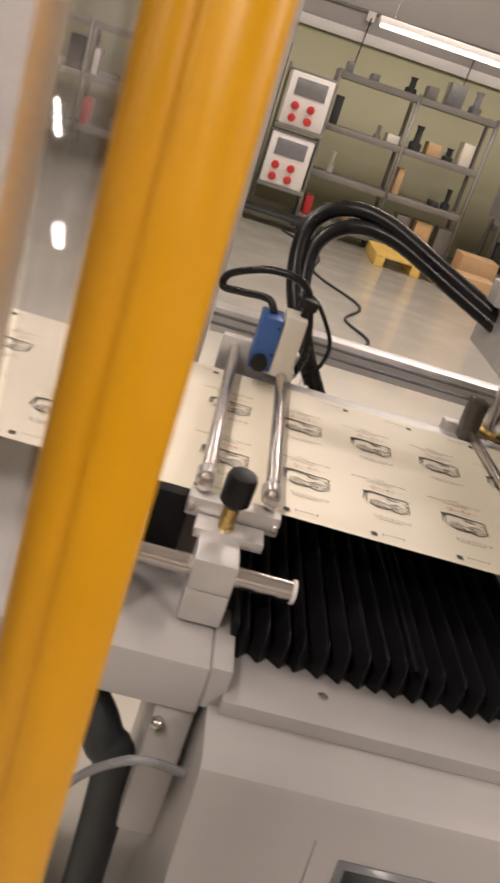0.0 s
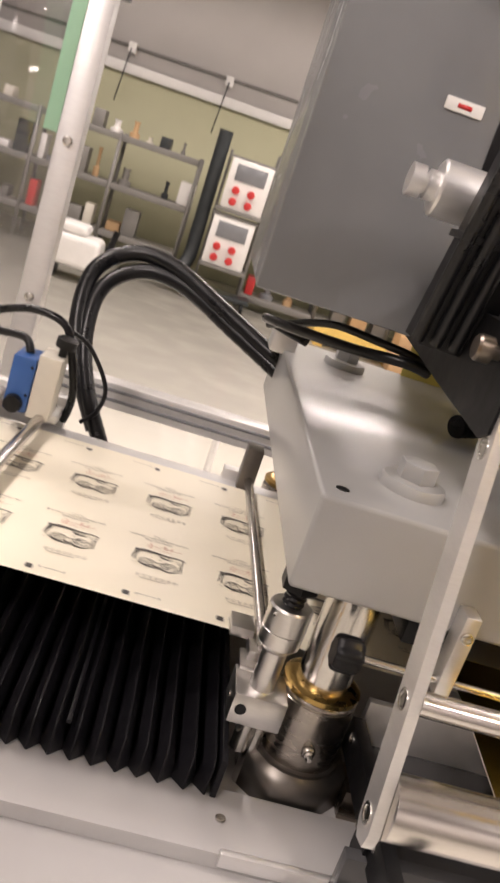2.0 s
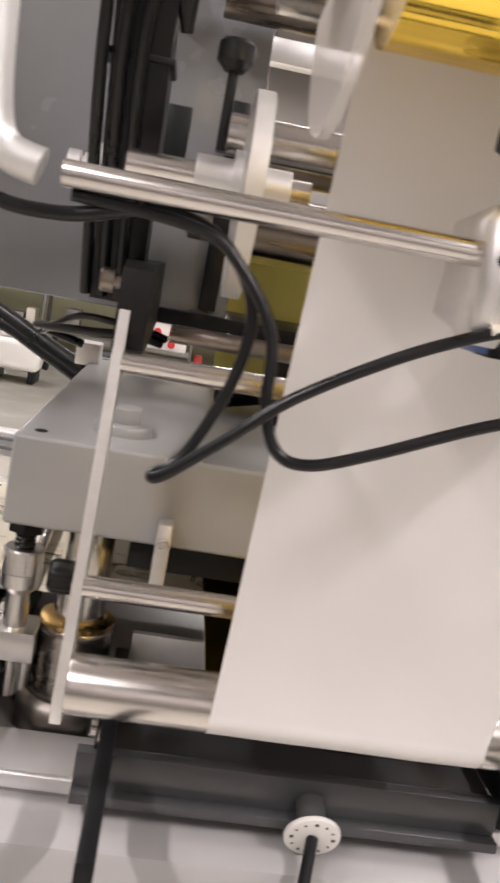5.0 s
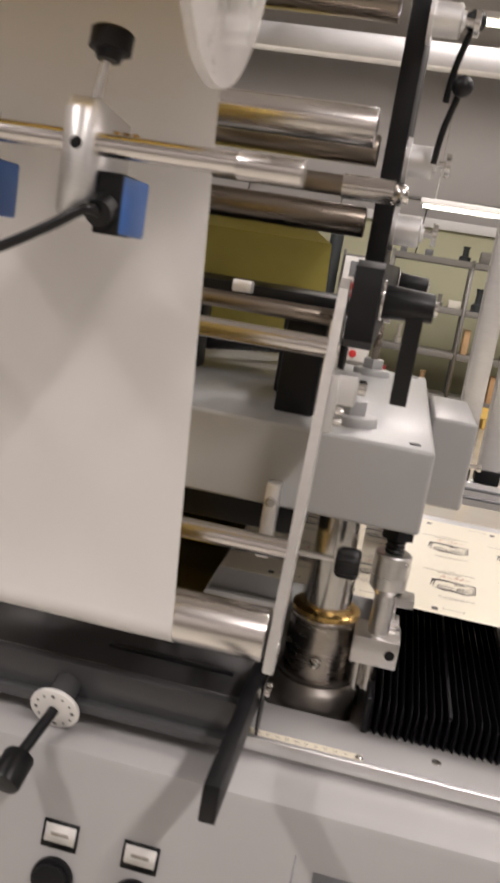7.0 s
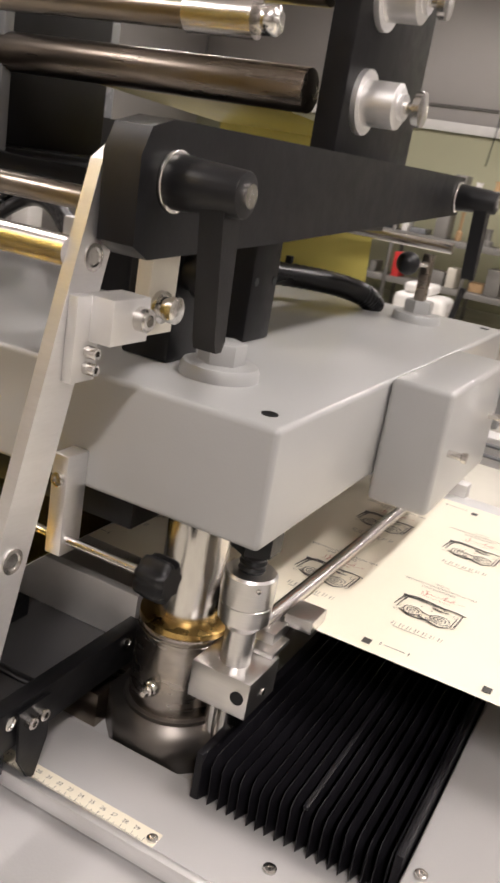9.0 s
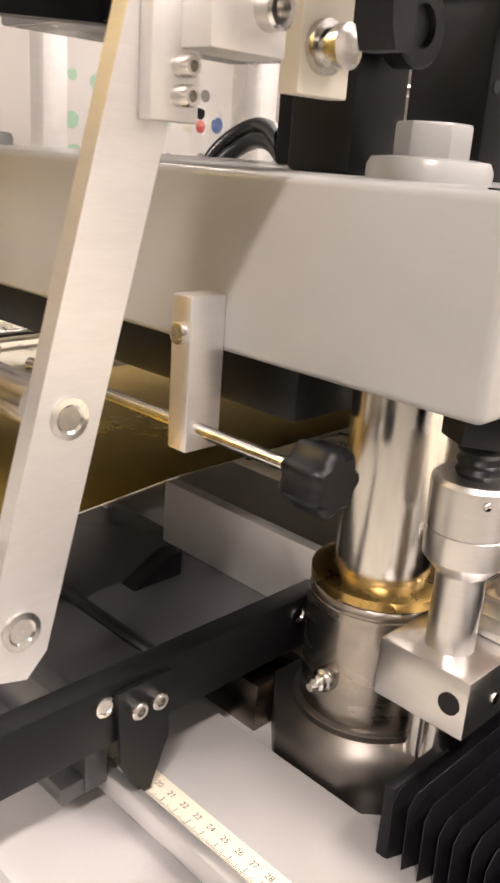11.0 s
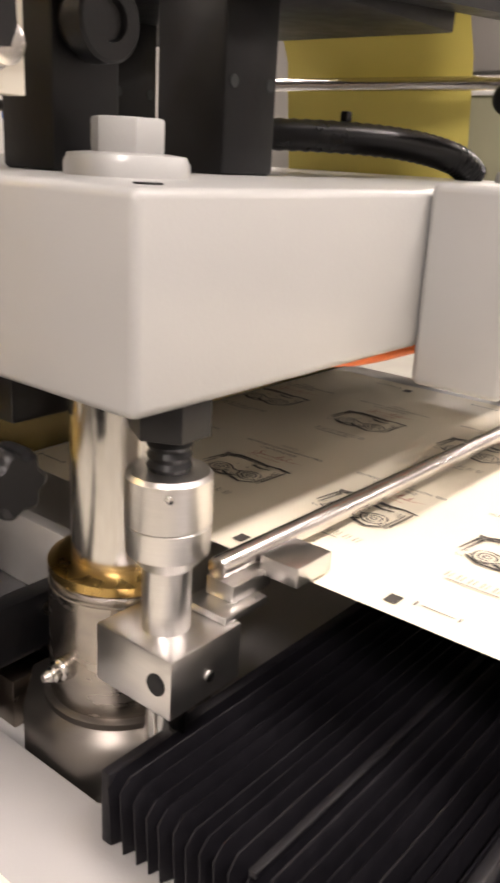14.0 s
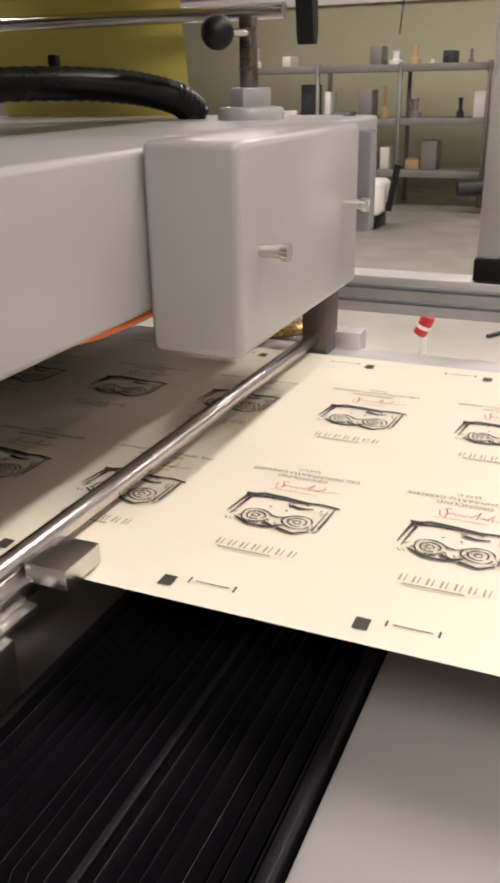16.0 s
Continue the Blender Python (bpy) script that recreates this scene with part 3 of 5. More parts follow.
def web_line(off):
    rc, rr = Vector((-0.138, 1.033)), 0.0245 + off
    pts = [(-0.288 - off, 1.553), (-0.268 - off, 1.48)]
    for i in range(1, 9):
        f = i / 8
        pts.append((-0.268 - off + f * (-0.1625 + 0.268), 1.48 + f * (1.038 - 1.48)))
    for i in range(0, 9):
        a = math.radians(180 + 11 * i)
        pts.append((rc.x + rr * math.cos(a), rc.y + rr * math.sin(a)))
    pts += [(-0.06, 1.014 - off), (0.02, 1.021 - off), (0.2, 1.0225 - off), (0.4, 1.0225 - off), (0.62, 1.023 - off), (0.650, 1.023 - off)]
    return pts


def strip(pts, x0, x1, n=14, wave=0.0012):
    bm = bmesh.new()
    rows = []
    for i, (y, z) in enumerate(pts):
        row = []
        for k in range(n + 1):
            x = x0 + (x1 - x0) * k / n
            dz = wave * noise.noise(Vector((x * 14, y * 9, z * 7)))
            row.append(bm.verts.new((x, y + dz, z + dz * 0.6)))
        rows.append(row)
    for a, b in zip(rows, rows[1:]):
        for k in range(n):
            bm.faces.new((a[k], a[k + 1], b[k + 1], b[k]))
    return bm


part("backing", strip(web_line(0.0006), -0.112, 0.118), BACKING, web, "cream matt film backing")
part("gold_face", strip(web_line(0.0), -0.1115, 0.1175), GOLD, web, "shiny gold foil face")

spent = thing("spent_film", (0, 0.66, 1.02), "dull yellow spent film rising behind the head", "film")
part("film", strip([(0.652, 1.026), (0.672, 1.06), (0.676, 1.2), (0.66, 1.32), (0.62, 1.40), (0.27, 1.412)], -0.12, 0.12), YELLOWFILM, spent)

roll = thing("foil_roll", (0, -0.345, 1.553), "large roll of shiny gold foil between clear discs", "foil roll")
bm = bmesh.new()
wound = []
for i in range(17):
    x = -0.112 + 0.234 * i / 16
    ring_v = []
    for k in range(180):
        a = 2 * math.pi * k / 180
        r = 0.0580 + 0.0009 * noise.noise(Vector((x * 1.0, math.cos(a) * 5, math.sin(a) * 5))) + 0.0006 * noise.noise(Vector((x * 1.5, math.cos(a) * 17 + 4, math.sin(a) * 17)))
        ring_v.append(bm.verts.new((x, -0.345 + r * math.cos(a), 1.553 + r * math.sin(a))))
    wound.append(ring_v)
for p, q in zip(wound, wound[1:]):
    for k in range(180):
        bm.faces.new((p[k], p[(k + 1) % 180], q[(k + 1) % 180], q[k]))
bm.faces.new(wound[0][::-1])
bm.faces.new(wound[-1])
part("film", bm, GOLDROLL, roll)
for s in (-1, 1):
    part("flange_disc", lathe(bmesh.new(), (s * 0.130, -0.345, 1.553), (s, 0, 0), [(0, 0.104), (0.005, 0.104), (0.006, 0.103)], 64), FROST, roll, "frosted acrylic flange disc")
    part("hub", lathe(bmesh.new(), (s * 0.145, -0.345, 1.553), (s, 0, 0), [(0, 0.052), (0.020, 0.052), (0.021, 0.034), (0.030, 0.034), (0.031, 0.047), (0.048, 0.047), (0.049, 0.022)], 40), STEEL, roll, "turned aluminium hub")
part("shaft", R((-0.26, -0.345, 1.553), (0.30, -0.345, 1.553), 0.014, 32), STEEL, roll)

# sensors over the web
rail = thing("sensor_rail", (0, -0.34, 1.40), "steel cross bar carrying two foil sensors", "bar")
part("bar", R((-0.255, -0.34, 1.409), (0.193, -0.34, 1.409), 0.0068, 24, bev=0.001), ROLL, rail)
part("end_collar", R((0.155, -0.34, 1.409), (0.194, -0.34, 1.409), 0.0085, 24, bev=0.001), ROLL, rail)
for sx in (-0.032, 0.060):
    t = thing("foil_sensor", (sx, -0.34, 1.38), "blue optical sensor in an aluminium clamp with black knob", "sensor", "foil sensors")
    bm = prism(bmesh.new(), [(-0.353, 1.426), (-0.345, 1.434), (-0.285, 1.428), (-0.277, 1.376), (-0.346, 1.363), (-0.353, 1.368)], lambda u, v, w: Vector((sx - 0.0085 + w, u, v)), 0.0165)
    cl = part("clamp", bm, ALU, t, "milled aluminium clamp")
    part("hole", R((sx, -0.3536, 1.407), (sx, -0.351, 1.407), 0.0036, 16), BLACK, cl)
    part("spindle", R((sx + 0.002, -0.334, 1.433), (sx + 0.004, -0.328, 1.465), 0.0032, 12), STEEL, t)
    kb = bmesh.new()
    lathe(kb, (sx + 0.004, -0.328, 1.458), (0.03, 0.12, 1), [(0, 0.007), (0.005, 0.009), (0.006, 0.0130), (0.0165, 0.0130), (0.018, 0.0115)], 32)
    part("knob", kb, PLASTIC, t, "black ribbed plastic knob")
    sb = part("sensor_body", B(sx + 0.0085, sx + 0.026, -0.335, -0.285, 1.358, 1.394, 0.002), BLUE, t, "blue enamelled sensor body")
    part("sensor_nose", R((sx + 0.016, -0.336, 1.374), (sx + 0.016, -0.348, 1.369), 0.0085, 24), PLASTIC, sb)
    part("sensor_cover", B(sx + 0.009, sx + 0.0255, -0.3365, -0.312, 1.3575, 1.3945, 0.001), BLACK, sb)
    for k in range(3):
        part("terminal", R((sx + 0.014 + k * 0.006, -0.325, 1.412), (sx + 0.014 + k * 0.006, -0.325, 1.419), 0.0022, 10), BRASS, t)
solid("sensor_cable", tube(bmesh.new(), [(-0.016, -0.347, 1.370), (-0.018, -0.353, 1.372), (-0.034, -0.355, 1.369), (-0.073, -0.354, 1.351), (-0.122, -0.352, 1.321), (-0.155, -0.35, 1.292), (-0.182, -0.345, 1.268), (-0.188, -0.338, 1.266), (-0.172, -0.335, 1.280), (-0.154, -0.333, 1.323), (-0.151, -0.332, 1.360), (-0.169, -0.331, 1.389), (-0.197, -0.33, 1.401), (-0.25, -0.328, 1.404)], 0.0033), RUBBER, "dark grey sensor cable looping to the bar", "cable", "sensor cables")
solid("sensor_cable", tube(bmesh.new(), [(0.076, -0.348, 1.370), (0.070, -0.355, 1.370), (0.05, -0.357, 1.357), (0.013, -0.356, 1.337), (-0.032, -0.355, 1.319), (-0.078, -0.353, 1.298), (-0.109, -0.352, 1.287), (-0.127, -0.350, 1.291), (-0.136, -0.347, 1.313), (-0.140, -0.343, 1.350), (-0.161, -0.339, 1.380), (-0.186, -0.337, 1.395), (-0.25, -0.335, 1.400)], 0.0033), RUBBER, "dark grey sensor cable looping to the bar", "cable", "sensor cables")
for kx in (-0.014,):
    solid("cable_plug", R((kx - 0.018, -0.354, 1.371), (kx - 0.002, -0.352, 1.373), 0.0045, 14), CREAM, "cream cable sleeve on the sensor plug", "plug")

# ---------------------------------------------------------------- upper frame
up = thing("foil_winder_frame", (0, 0.3, 1.195), "black upper frame with foil rollers on the press head", "frame")
for s in (-1, 1):
    x0, x1 = min(s * 0.214, s * 0.240), max(s * 0.214, s * 0.240)
    ar = bmesh.new()
    prism(ar, [(-0.068, 1.300), (-0.052, 1.292), (0.10, 1.300), (0.62, 1.335), (0.62, 1.380), (-0.04, 1.372), (-0.062, 1.366), (-0.070, 1.350)], lambda u, v, w: Vector((x0 + w, u, v)), x1 - x0)
    part("side_arm", ar, BLACK, up, "black anodised side arm")
    part("upright", B(s * 0.215 - 0.012, s * 0.215 + 0.012, 0.225, 0.42, 1.372, 2.15, 0.002), BLACK, up, "black upright plate")
    if s > 0:
        part("hanger", B(0.194, 0.206, 0.006, 0.040, 1.232, 1.31, 0.001), CREAM, up, "cream steel hanger plate")
        part("hanger_bolt", lathe(bmesh.new(), (0.206, 0.020, 1.252), (1, 0, 0), [(0, 0.0115), (0.004, 0.0115), (0.0045, 0.008), (0.010, 0.008), (0.0105, 0.0095), (0.015, 0.0095), (0.016, 0.006)], 20), STEEL, up)
    for ly, lz in ((-0.035, 1.338), (0.60, 1.356)) if s > 0 else ():
        lv = part("clamp_lever", R((s * 0.240, ly, lz), (s * 0.290, ly, lz), 0.0165, 24, r2=0.0135, bev=0.001), PLASTIC, up, "black clamping lever")
        part("lever_washer", R((s * 0.240, ly, lz), (s * 0.2435, ly, lz), 0.0185, 28, bev=0.001), STEEL, lv)
        part("lever_screw", R((s * 0.290, ly, lz), (s * 0.293, ly, lz), 0.007, 12), STEEL, lv)
        hb = bmesh.new()
        prism(hb, [(-0.0095, 0), (0.0115, 0), (0.016, -0.078), (0.013, -0.085), (0.006, -0.085), (0.003, -0.078)], lambda u, v, w: Vector((s * (0.266 + w), ly + u, lz - 0.010 + v)), 0.016)
        part("lever_handle", hb, PLASTIC, lv)
part("arm_knob", lathe(bmesh.new(), (-0.240, -0.03, 1.352), (-1, 0, 0), [(0, 0.006), (0.008, 0.006), (0.008, 0.0105), (0.018, 0.0105), (0.020, 0.009)], 20), DARKROLL, up)
for px_, py_ in ((0.150, 0.233), (-0.03, 0.30)):
    post = part("post", B(px_ - 0.030, px_ + 0.030, py_ - 0.026, py_ + 0.026, 1.199, 1.31, 0.003), BLACK, up, "black support post")
    for hy in (-0.018, 0.018):
        part("post_hole", R((px_ + 0.0298, py_ + hy, 1.255), (px_ + 0.0306, py_ + hy, 1.255), 0.004, 14), DARK, post)
for s in (1,):
    mb = part("motor_block", B(s * 0.165 - 0.022, s * 0.165 + 0.022, 0.07, 0.115, 1.199, 1.31, 0.003), BLACK, up, "black bearing block")
    part("bearing_collar", lathe(bmesh.new(), (s * 0.187, 0.088, 1.270), (s, 0, 0), [(0, 0.0145), (0.010, 0.0145), (0.010, 0.0195), (0.022, 0.0195), (0.0235, 0.018), (0.0235, 0.010), (0.020, 0.009)], 28), PLASTIC, mb, "black bearing collar")
part("inner_plate", B(-0.17, -0.15, 0.20, 0.40, 1.33, 1.56, 0.002), BLACK, up)
part("sensor_lug", B(0.07, 0.092, 0.10, 0.118, 1.318, 1.332, 0.002), ALUM, up, "small aluminium lug")
part("cross_plate", B(-0.214, 0.214, 0.2, 0.43, 1.308, 1.325, 0.002), BLACK, up)
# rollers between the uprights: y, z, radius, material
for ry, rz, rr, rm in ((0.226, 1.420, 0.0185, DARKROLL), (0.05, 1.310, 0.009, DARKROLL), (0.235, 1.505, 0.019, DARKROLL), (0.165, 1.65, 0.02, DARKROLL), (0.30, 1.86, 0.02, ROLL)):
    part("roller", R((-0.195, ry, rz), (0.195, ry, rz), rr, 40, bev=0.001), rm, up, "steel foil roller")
    if rz > 1.4:
        for s in (-1, 1):
            hbm = lathe(bmesh.new(), (s * 0.227, ry + 0.04, rz), (s, 0, 0), [(0, 0.027), (0.005, 0.027), (0.005, 0.019), (0.034, 0.019), (0.036, 0.016), (0.036, 0.011), (0.040, 0.011)], 32)
            hub = part("hub", hbm, ALU, up, "turned aluminium hub")
            part("thumb_screw", lathe(bmesh.new(), (s * 0.267, ry + 0.04, rz), (s, 0, 0), [(0, 0.005), (0.010, 0.005), (0.010, 0.0145), (0.016, 0.0145), (0.0165, 0.012)], 16), STEEL, hub)
part("hub", lathe(bmesh.new(), (-0.240, 0.112, 1.454), (-1, 0, 0), [(0, 0.0245), (0.056, 0.0245), (0.058, 0.022), (0.058, 0.013), (0.066, 0.013), (0.067, 0.009), (0.070, 0.009), (0.0705, 0.014), (0.082, 0.014)], 32), ALU, up, "turned aluminium hub")
# shaft in the darker steel, its dim reflections put into the colour
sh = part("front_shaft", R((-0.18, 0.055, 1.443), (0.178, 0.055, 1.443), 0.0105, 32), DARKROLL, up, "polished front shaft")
part("shaft_collar", R((0.178, 0.055, 1.443), (0.230, 0.055, 1.443), 0.0125, 32), ROLL, sh)
part("shaft_nut", R((0.230, 0.055, 1.443), (0.245, 0.055, 1.443), 0.0095, 6), STEEL, sh)
part("upper_shaft", R((-0.18, 0.075, 1.505), (0.200, 0.075, 1.505), 0.020, 40, bev=0.001), ROLL, up, "wide polished shaft")
for hz in (1.585, 1.655):
    lv = part("crank_arm", tube(bmesh.new(), [(0.262, 0.24, hz - 0.085), (0.266, 0.235, hz - 0.045), (0.278, 0.215, hz)], 0.004), BLACK, up)
    bb = bmesh.new()
    bmesh.ops.create_uvsphere(bb, u_segments=24, v_segments=14, radius=0.0125, matrix=Matrix.Translation((0.278, 0.215, hz)))
    part("crank_ball", bb, PLASTIC, lv, "black ball grip")
# rewind spool on the left
sp = thing("rewind_spool", (-0.16, -0.06, 1.44), "thick clear acrylic spool disc on a steel shaft", "spool")
part("disc", lathe(bmesh.new(), (-0.158, -0.07, 1.438), (1, 0, 0), [(0, 0.030), (0, 0.079), (0.002, 0.081), (0.013, 0.081), (0.015, 0.079), (0.015, 0.030)], 56), CLEAR, sp, "thick clear acrylic disc")
part("rim", lathe(bmesh.new(), (-0.1575, -0.07, 1.438), (1, 0, 0), [(0, 0.0755), (0, 0.0815), (0.014, 0.0815), (0.014, 0.0755), (0, 0.0755)], 56), ALUM, sp, "pale frosted disc rim")
part("hub", lathe(bmesh.new(), (-0.195, -0.06, 1.448), (1, 0, 0), [(0, 0.018), (0.03, 0.018), (0.03, 0.026), (0.045, 0.026), (0.045, 0.017), (0.078, 0.017)], 32), ALU, sp)
part("shaft", R((-0.25, -0.06, 1.448), (-0.10, -0.06, 1.448), 0.0115, 32), ROLL, sp)
part("knob", lathe(bmesh.new(), (-0.178, -0.075, 1.528), (0, 0, 1), [(-0.06, 0.004), (0, 0.004), (0, 0.008), (0.007, 0.0145), (0.020, 0.0145), (0.023, 0.012)], 32), PLASTIC, sp, "black knob")

# grey instrument plate on the left
AT = Vector((-0.017, -0.009, 0.0))
pl = thing("side_panel", (-0.28, 0.22, 1.31), "large blue-grey painted panel beside the rollers", "panel")
part("sheet", B(-0.394, -0.12, 0.222, 0.236, 1.315, 2.3, 0.003), PLATE, pl)
part("casing", B(-0.394, -0.236, 0.2365, 0.56, 1.315, 2.3, 0.003), PLATE, pl, "glossy blue-grey casing")
part("slot", B(-0.222, -0.195, 0.2195, 0.223, 1.46, 1.545, 0.001), BLACK, pl)
lb = part("label_plate", B(-0.278, -0.240, 0.2195, 0.2225, 1.528, 1.540, 0.0005), WHITE, pl, "white label with red print")
part("print", B(-0.266, -0.252, 0.219, 0.2195, 1.532, 1.536, 0), RED, lb)

AT = Vector()

# ---------------------------------------------------------------- label sheet
sheet = thing("label_sheet", (0, 0.31, 1.006), "cream printed label web lying flat through the press", "label sheet")
bm = bmesh.new()
NX = 80
rows = []
for i in range(NX + 1):
    x = -2.32 + 3.52 * i / NX
    rows.append([bm.verts.new((x, 0.112 + 0.402 * k / 6, 1.0068 + 0.0006 * noise.noise(Vector((x * 5, k * 0.6, 0))))) for k in range(7)])
for a, b in zip(rows, rows[1:]):
    for k in range(6):
        bm.faces.new((a[k], b[k], b[k + 1], a[k + 1]))
part("stock", bm, SHEET, sheet)


# printed labels on the sheet
ZS = 1.0076


def flat(bm, pts, z=0.0):
    bm.faces.new([bm.verts.new((x, y, z)) for x, y in pts])


def stroke(bm, pts, w0, w1):
    """A flat brush stroke along the points that narrows from w0 to w1."""
    n = len(pts)
    sides = []
    for i, (x, y) in enumerate(pts):
        a, b = Vector(pts[max(i - 1, 0)]), Vector(pts[min(i + 1, n - 1)])
        d = (b - a).normalized()
        w = (w0 + (w1 - w0) * i / (n - 1)) / 2
        sides.append((bm.verts.new((x - d.y * w, y + d.x * w, 0)), bm.verts.new((x + d.y * w, y - d.x * w, 0))))
    for p, q in zip(sides, sides[1:]):
        bm.faces.new((p[0], q[0], q[1], p[1]))


def ring(bm, cx, cy, r0, r1, squash=0.85, a0=0.0, a1=360.0, n=28):
    vs = []
    for i in range(n + 1):
        a = radians(a0 + (a1 - a0) * i / n)
        wob = 1 + 0.06 * math.sin(3 * a + cx * 400)
        vs.append((bm.verts.new((cx + r0 * wob * math.cos(a), cy + r0 * wob * squash * math.sin(a), 0)), bm.verts.new((cx + r1 * wob * math.cos(a), cy + r1 * squash * math.sin(a), 0))))
    for p, q in zip(vs, vs[1:]):
        bm.faces.new((p[0], q[0], q[1], p[1]))


def ink_mesh(name, bm, material):
    me = bpy.data.meshes.new(name)
    bm.to_mesh(me)
    bm.free()
    me.materials.append(material)
    return me


rnd = random.Random(4)
bm = bmesh.new()
stroke(bm, [(-0.027, 0.016), (-0.018, 0.021), (-0.004, 0.020), (0.010, 0.018), (0.020, 0.019), (0.030, 0.017)], 0.0034, 0.0018)
stroke(bm, [(-0.026, 0.015), (-0.015, 0.018), (0.000, 0.017), (0.012, 0.016)], 0.0022, 0.0008)
stroke(bm, [(-0.026, 0.018), (-0.028, 0.008), (-0.030, -0.006)], 0.0026, 0.0008)
stroke(bm, [(-0.024, 0.014), (-0.0255, 0.004), (-0.027, -0.009)], 0.0022, 0.0006)
stroke(bm, [(0.0275, 0.016), (0.027, 0.004), (0.026, -0.010)], 0.0012, 0.0016)
stroke(bm, [(0.0245, 0.012), (0.0240, 0.0), (0.023, -0.013)], 0.0006, 0.0012)
stroke(bm, [(-0.023, -0.011), (-0.014, -0.017), (-0.004, -0.017), (0.004, -0.014)], 0.0015, 0.0025)
stroke(bm, [(0.004, -0.016), (0.014, -0.019), (0.022, -0.014)], 0.003, 0.0012)
stroke(bm, [(-0.004, -0.003), (0.0, -0.0045), (0.004, -0.003)], 0.0016, 0.0010)
stroke(bm, [(-0.006, -0.012), (0.0, -0.0145), (0.006, -0.012)], 0.0030, 0.0014)
stroke(bm, [(-0.020, -0.013), (-0.014, -0.0155), (-0.008, -0.014)], 0.0022, 0.0010)
stroke(bm, [(-0.028, 0.017), (-0.022, 0.0185)], 0.0060, 0.0030)
stroke(bm, [(0.002, 0.012), (0.009, 0.010), (0.016, 0.012)], 0.003, 0.001)
for cx in (-0.0125, 0.0125):
    ring(bm, cx, -0.006, 0.0080, 0.0091, 0.88, 10, 340)
    ring(bm, cx, -0.006, 0.0048, 0.0058, 0.88, -30, 300)
    ring(bm, cx, -0.006, 0.0016, 0.0024, 0.9)
for i in range(10):
    x, y = rnd.uniform(-0.026, 0.027), rnd.uniform(-0.016, 0.019)
    stroke(bm, [(x, y), (x + rnd.uniform(-0.004, 0.004), y + rnd.uniform(-0.003, 0.003)), (x + rnd.uniform(-0.007, 0.007), y + rnd.uniform(-0.004, 0.004))], rnd.uniform(0.0003, 0.0012), 0.0002)
DRAWING = ink_mesh("drawing", bm, INK)
bm = bmesh.new()
for i in range(26):
    x, y = rnd.uniform(-0.027, 0.027), rnd.uniform(-0.017, 0.018)
    stroke(bm, [(x, y), (x + rnd.uniform(-0.003, 0.003), y + rnd.uniform(-0.005, 0.005))], rnd.uniform(0.0006, 0.0022), 0.0004)
WASH = ink_mesh("ink_wash", bm, GREYINK)
bm = bmesh.new()
stroke(bm, [(-0.016, 0.0030), (-0.015, -0.0040), (-0.012, -0.0050), (-0.011, 0.0), (-0.013, 0.0055), (-0.010, 0.0060)], 0.0005, 0.0010)
stroke(bm, [(-0.012, -0.0005), (-0.008, 0.0012), (-0.006, -0.0012), (-0.004, 0.0010), (-0.002, -0.0012), (0.000, 0.0010), (0.002, -0.0010)], 0.0008, 0.0004)
stroke(bm, [(0.002, -0.0010), (0.006, 0.0060), (0.0065, 0.0070), (0.005, -0.0020), (0.008, 0.0005), (0.011, -0.0008)], 0.0005, 0.0010)
stroke(bm, [(0.011, -0.0008), (0.014, 0.0065), (0.0135, -0.0015), (0.018, 0.0005), (0.024, 0.0020)], 0.0010, 0.0004)
stroke(bm, [(-0.018, -0.0065), (-0.004, -0.0058), (0.012, -0.0062)], 0.0003, 0.0005)
SIGN = ink_mesh("flourish", bm, REDINK)
bm = bmesh.new()
for k in range(7):
    x = -0.020 + k * 0.0068
    stroke(bm, [(x, -0.0032), (x + 0.0003, 0.0034)], 0.0011, 0.0009)
    stroke(bm, [(x + 0.0024, -0.0032), (x + 0.0030, 0.0034)], 0.0007, 0.0006)
stroke(bm, [(-0.018, -0.0055), (0.012, -0.0055)], 0.0012, 0.0012)
BARS = ink_mesh("name_bars", bm, GREYINK)
LINES = []
for body, dy in (("GRIGNOLINO", 0.0), ("DEL MONFERRATO CASALESE", 0.0062), ("D.O.C.", 0.0124)):
    me = text_mesh(body, 0.0052)
    me.materials.append(TEXTINK)
    LINES.append((me, dy))
bm = bmesh.new()
flat(bm, [(-0.0036, -0.0044), (0.0036, -0.0044), (0.0036, 0.0044), (-0.0036, 0.0044)])
SQUARE = ink_mesh("register_mark", bm, INK)
bm = bmesh.new()
flat(bm, [(-0.009, -0.0004), (0.009, -0.0004), (0.009, 0.0004), (-0.009, 0.0004)])
for sx in (-1, 1):
    flat(bm, [(sx * 0.0120 - 0.0005, -0.0025), (sx * 0.0120 + 0.0005, -0.0025), (sx * 0.0120 + 0.0005, 0.0025), (sx * 0.0120 - 0.0005, 0.0025)])
CROP = ink_mesh("crop_mark", bm, INK)


def print_on(name, me, x, y, turn=0.0):
    ob = new(name, me)
    ob.parent = sheet
    ob.location = Vector((x, y, ZS)) - ROOT[sheet]
    ob.rotation_euler = (0, 0, turn)


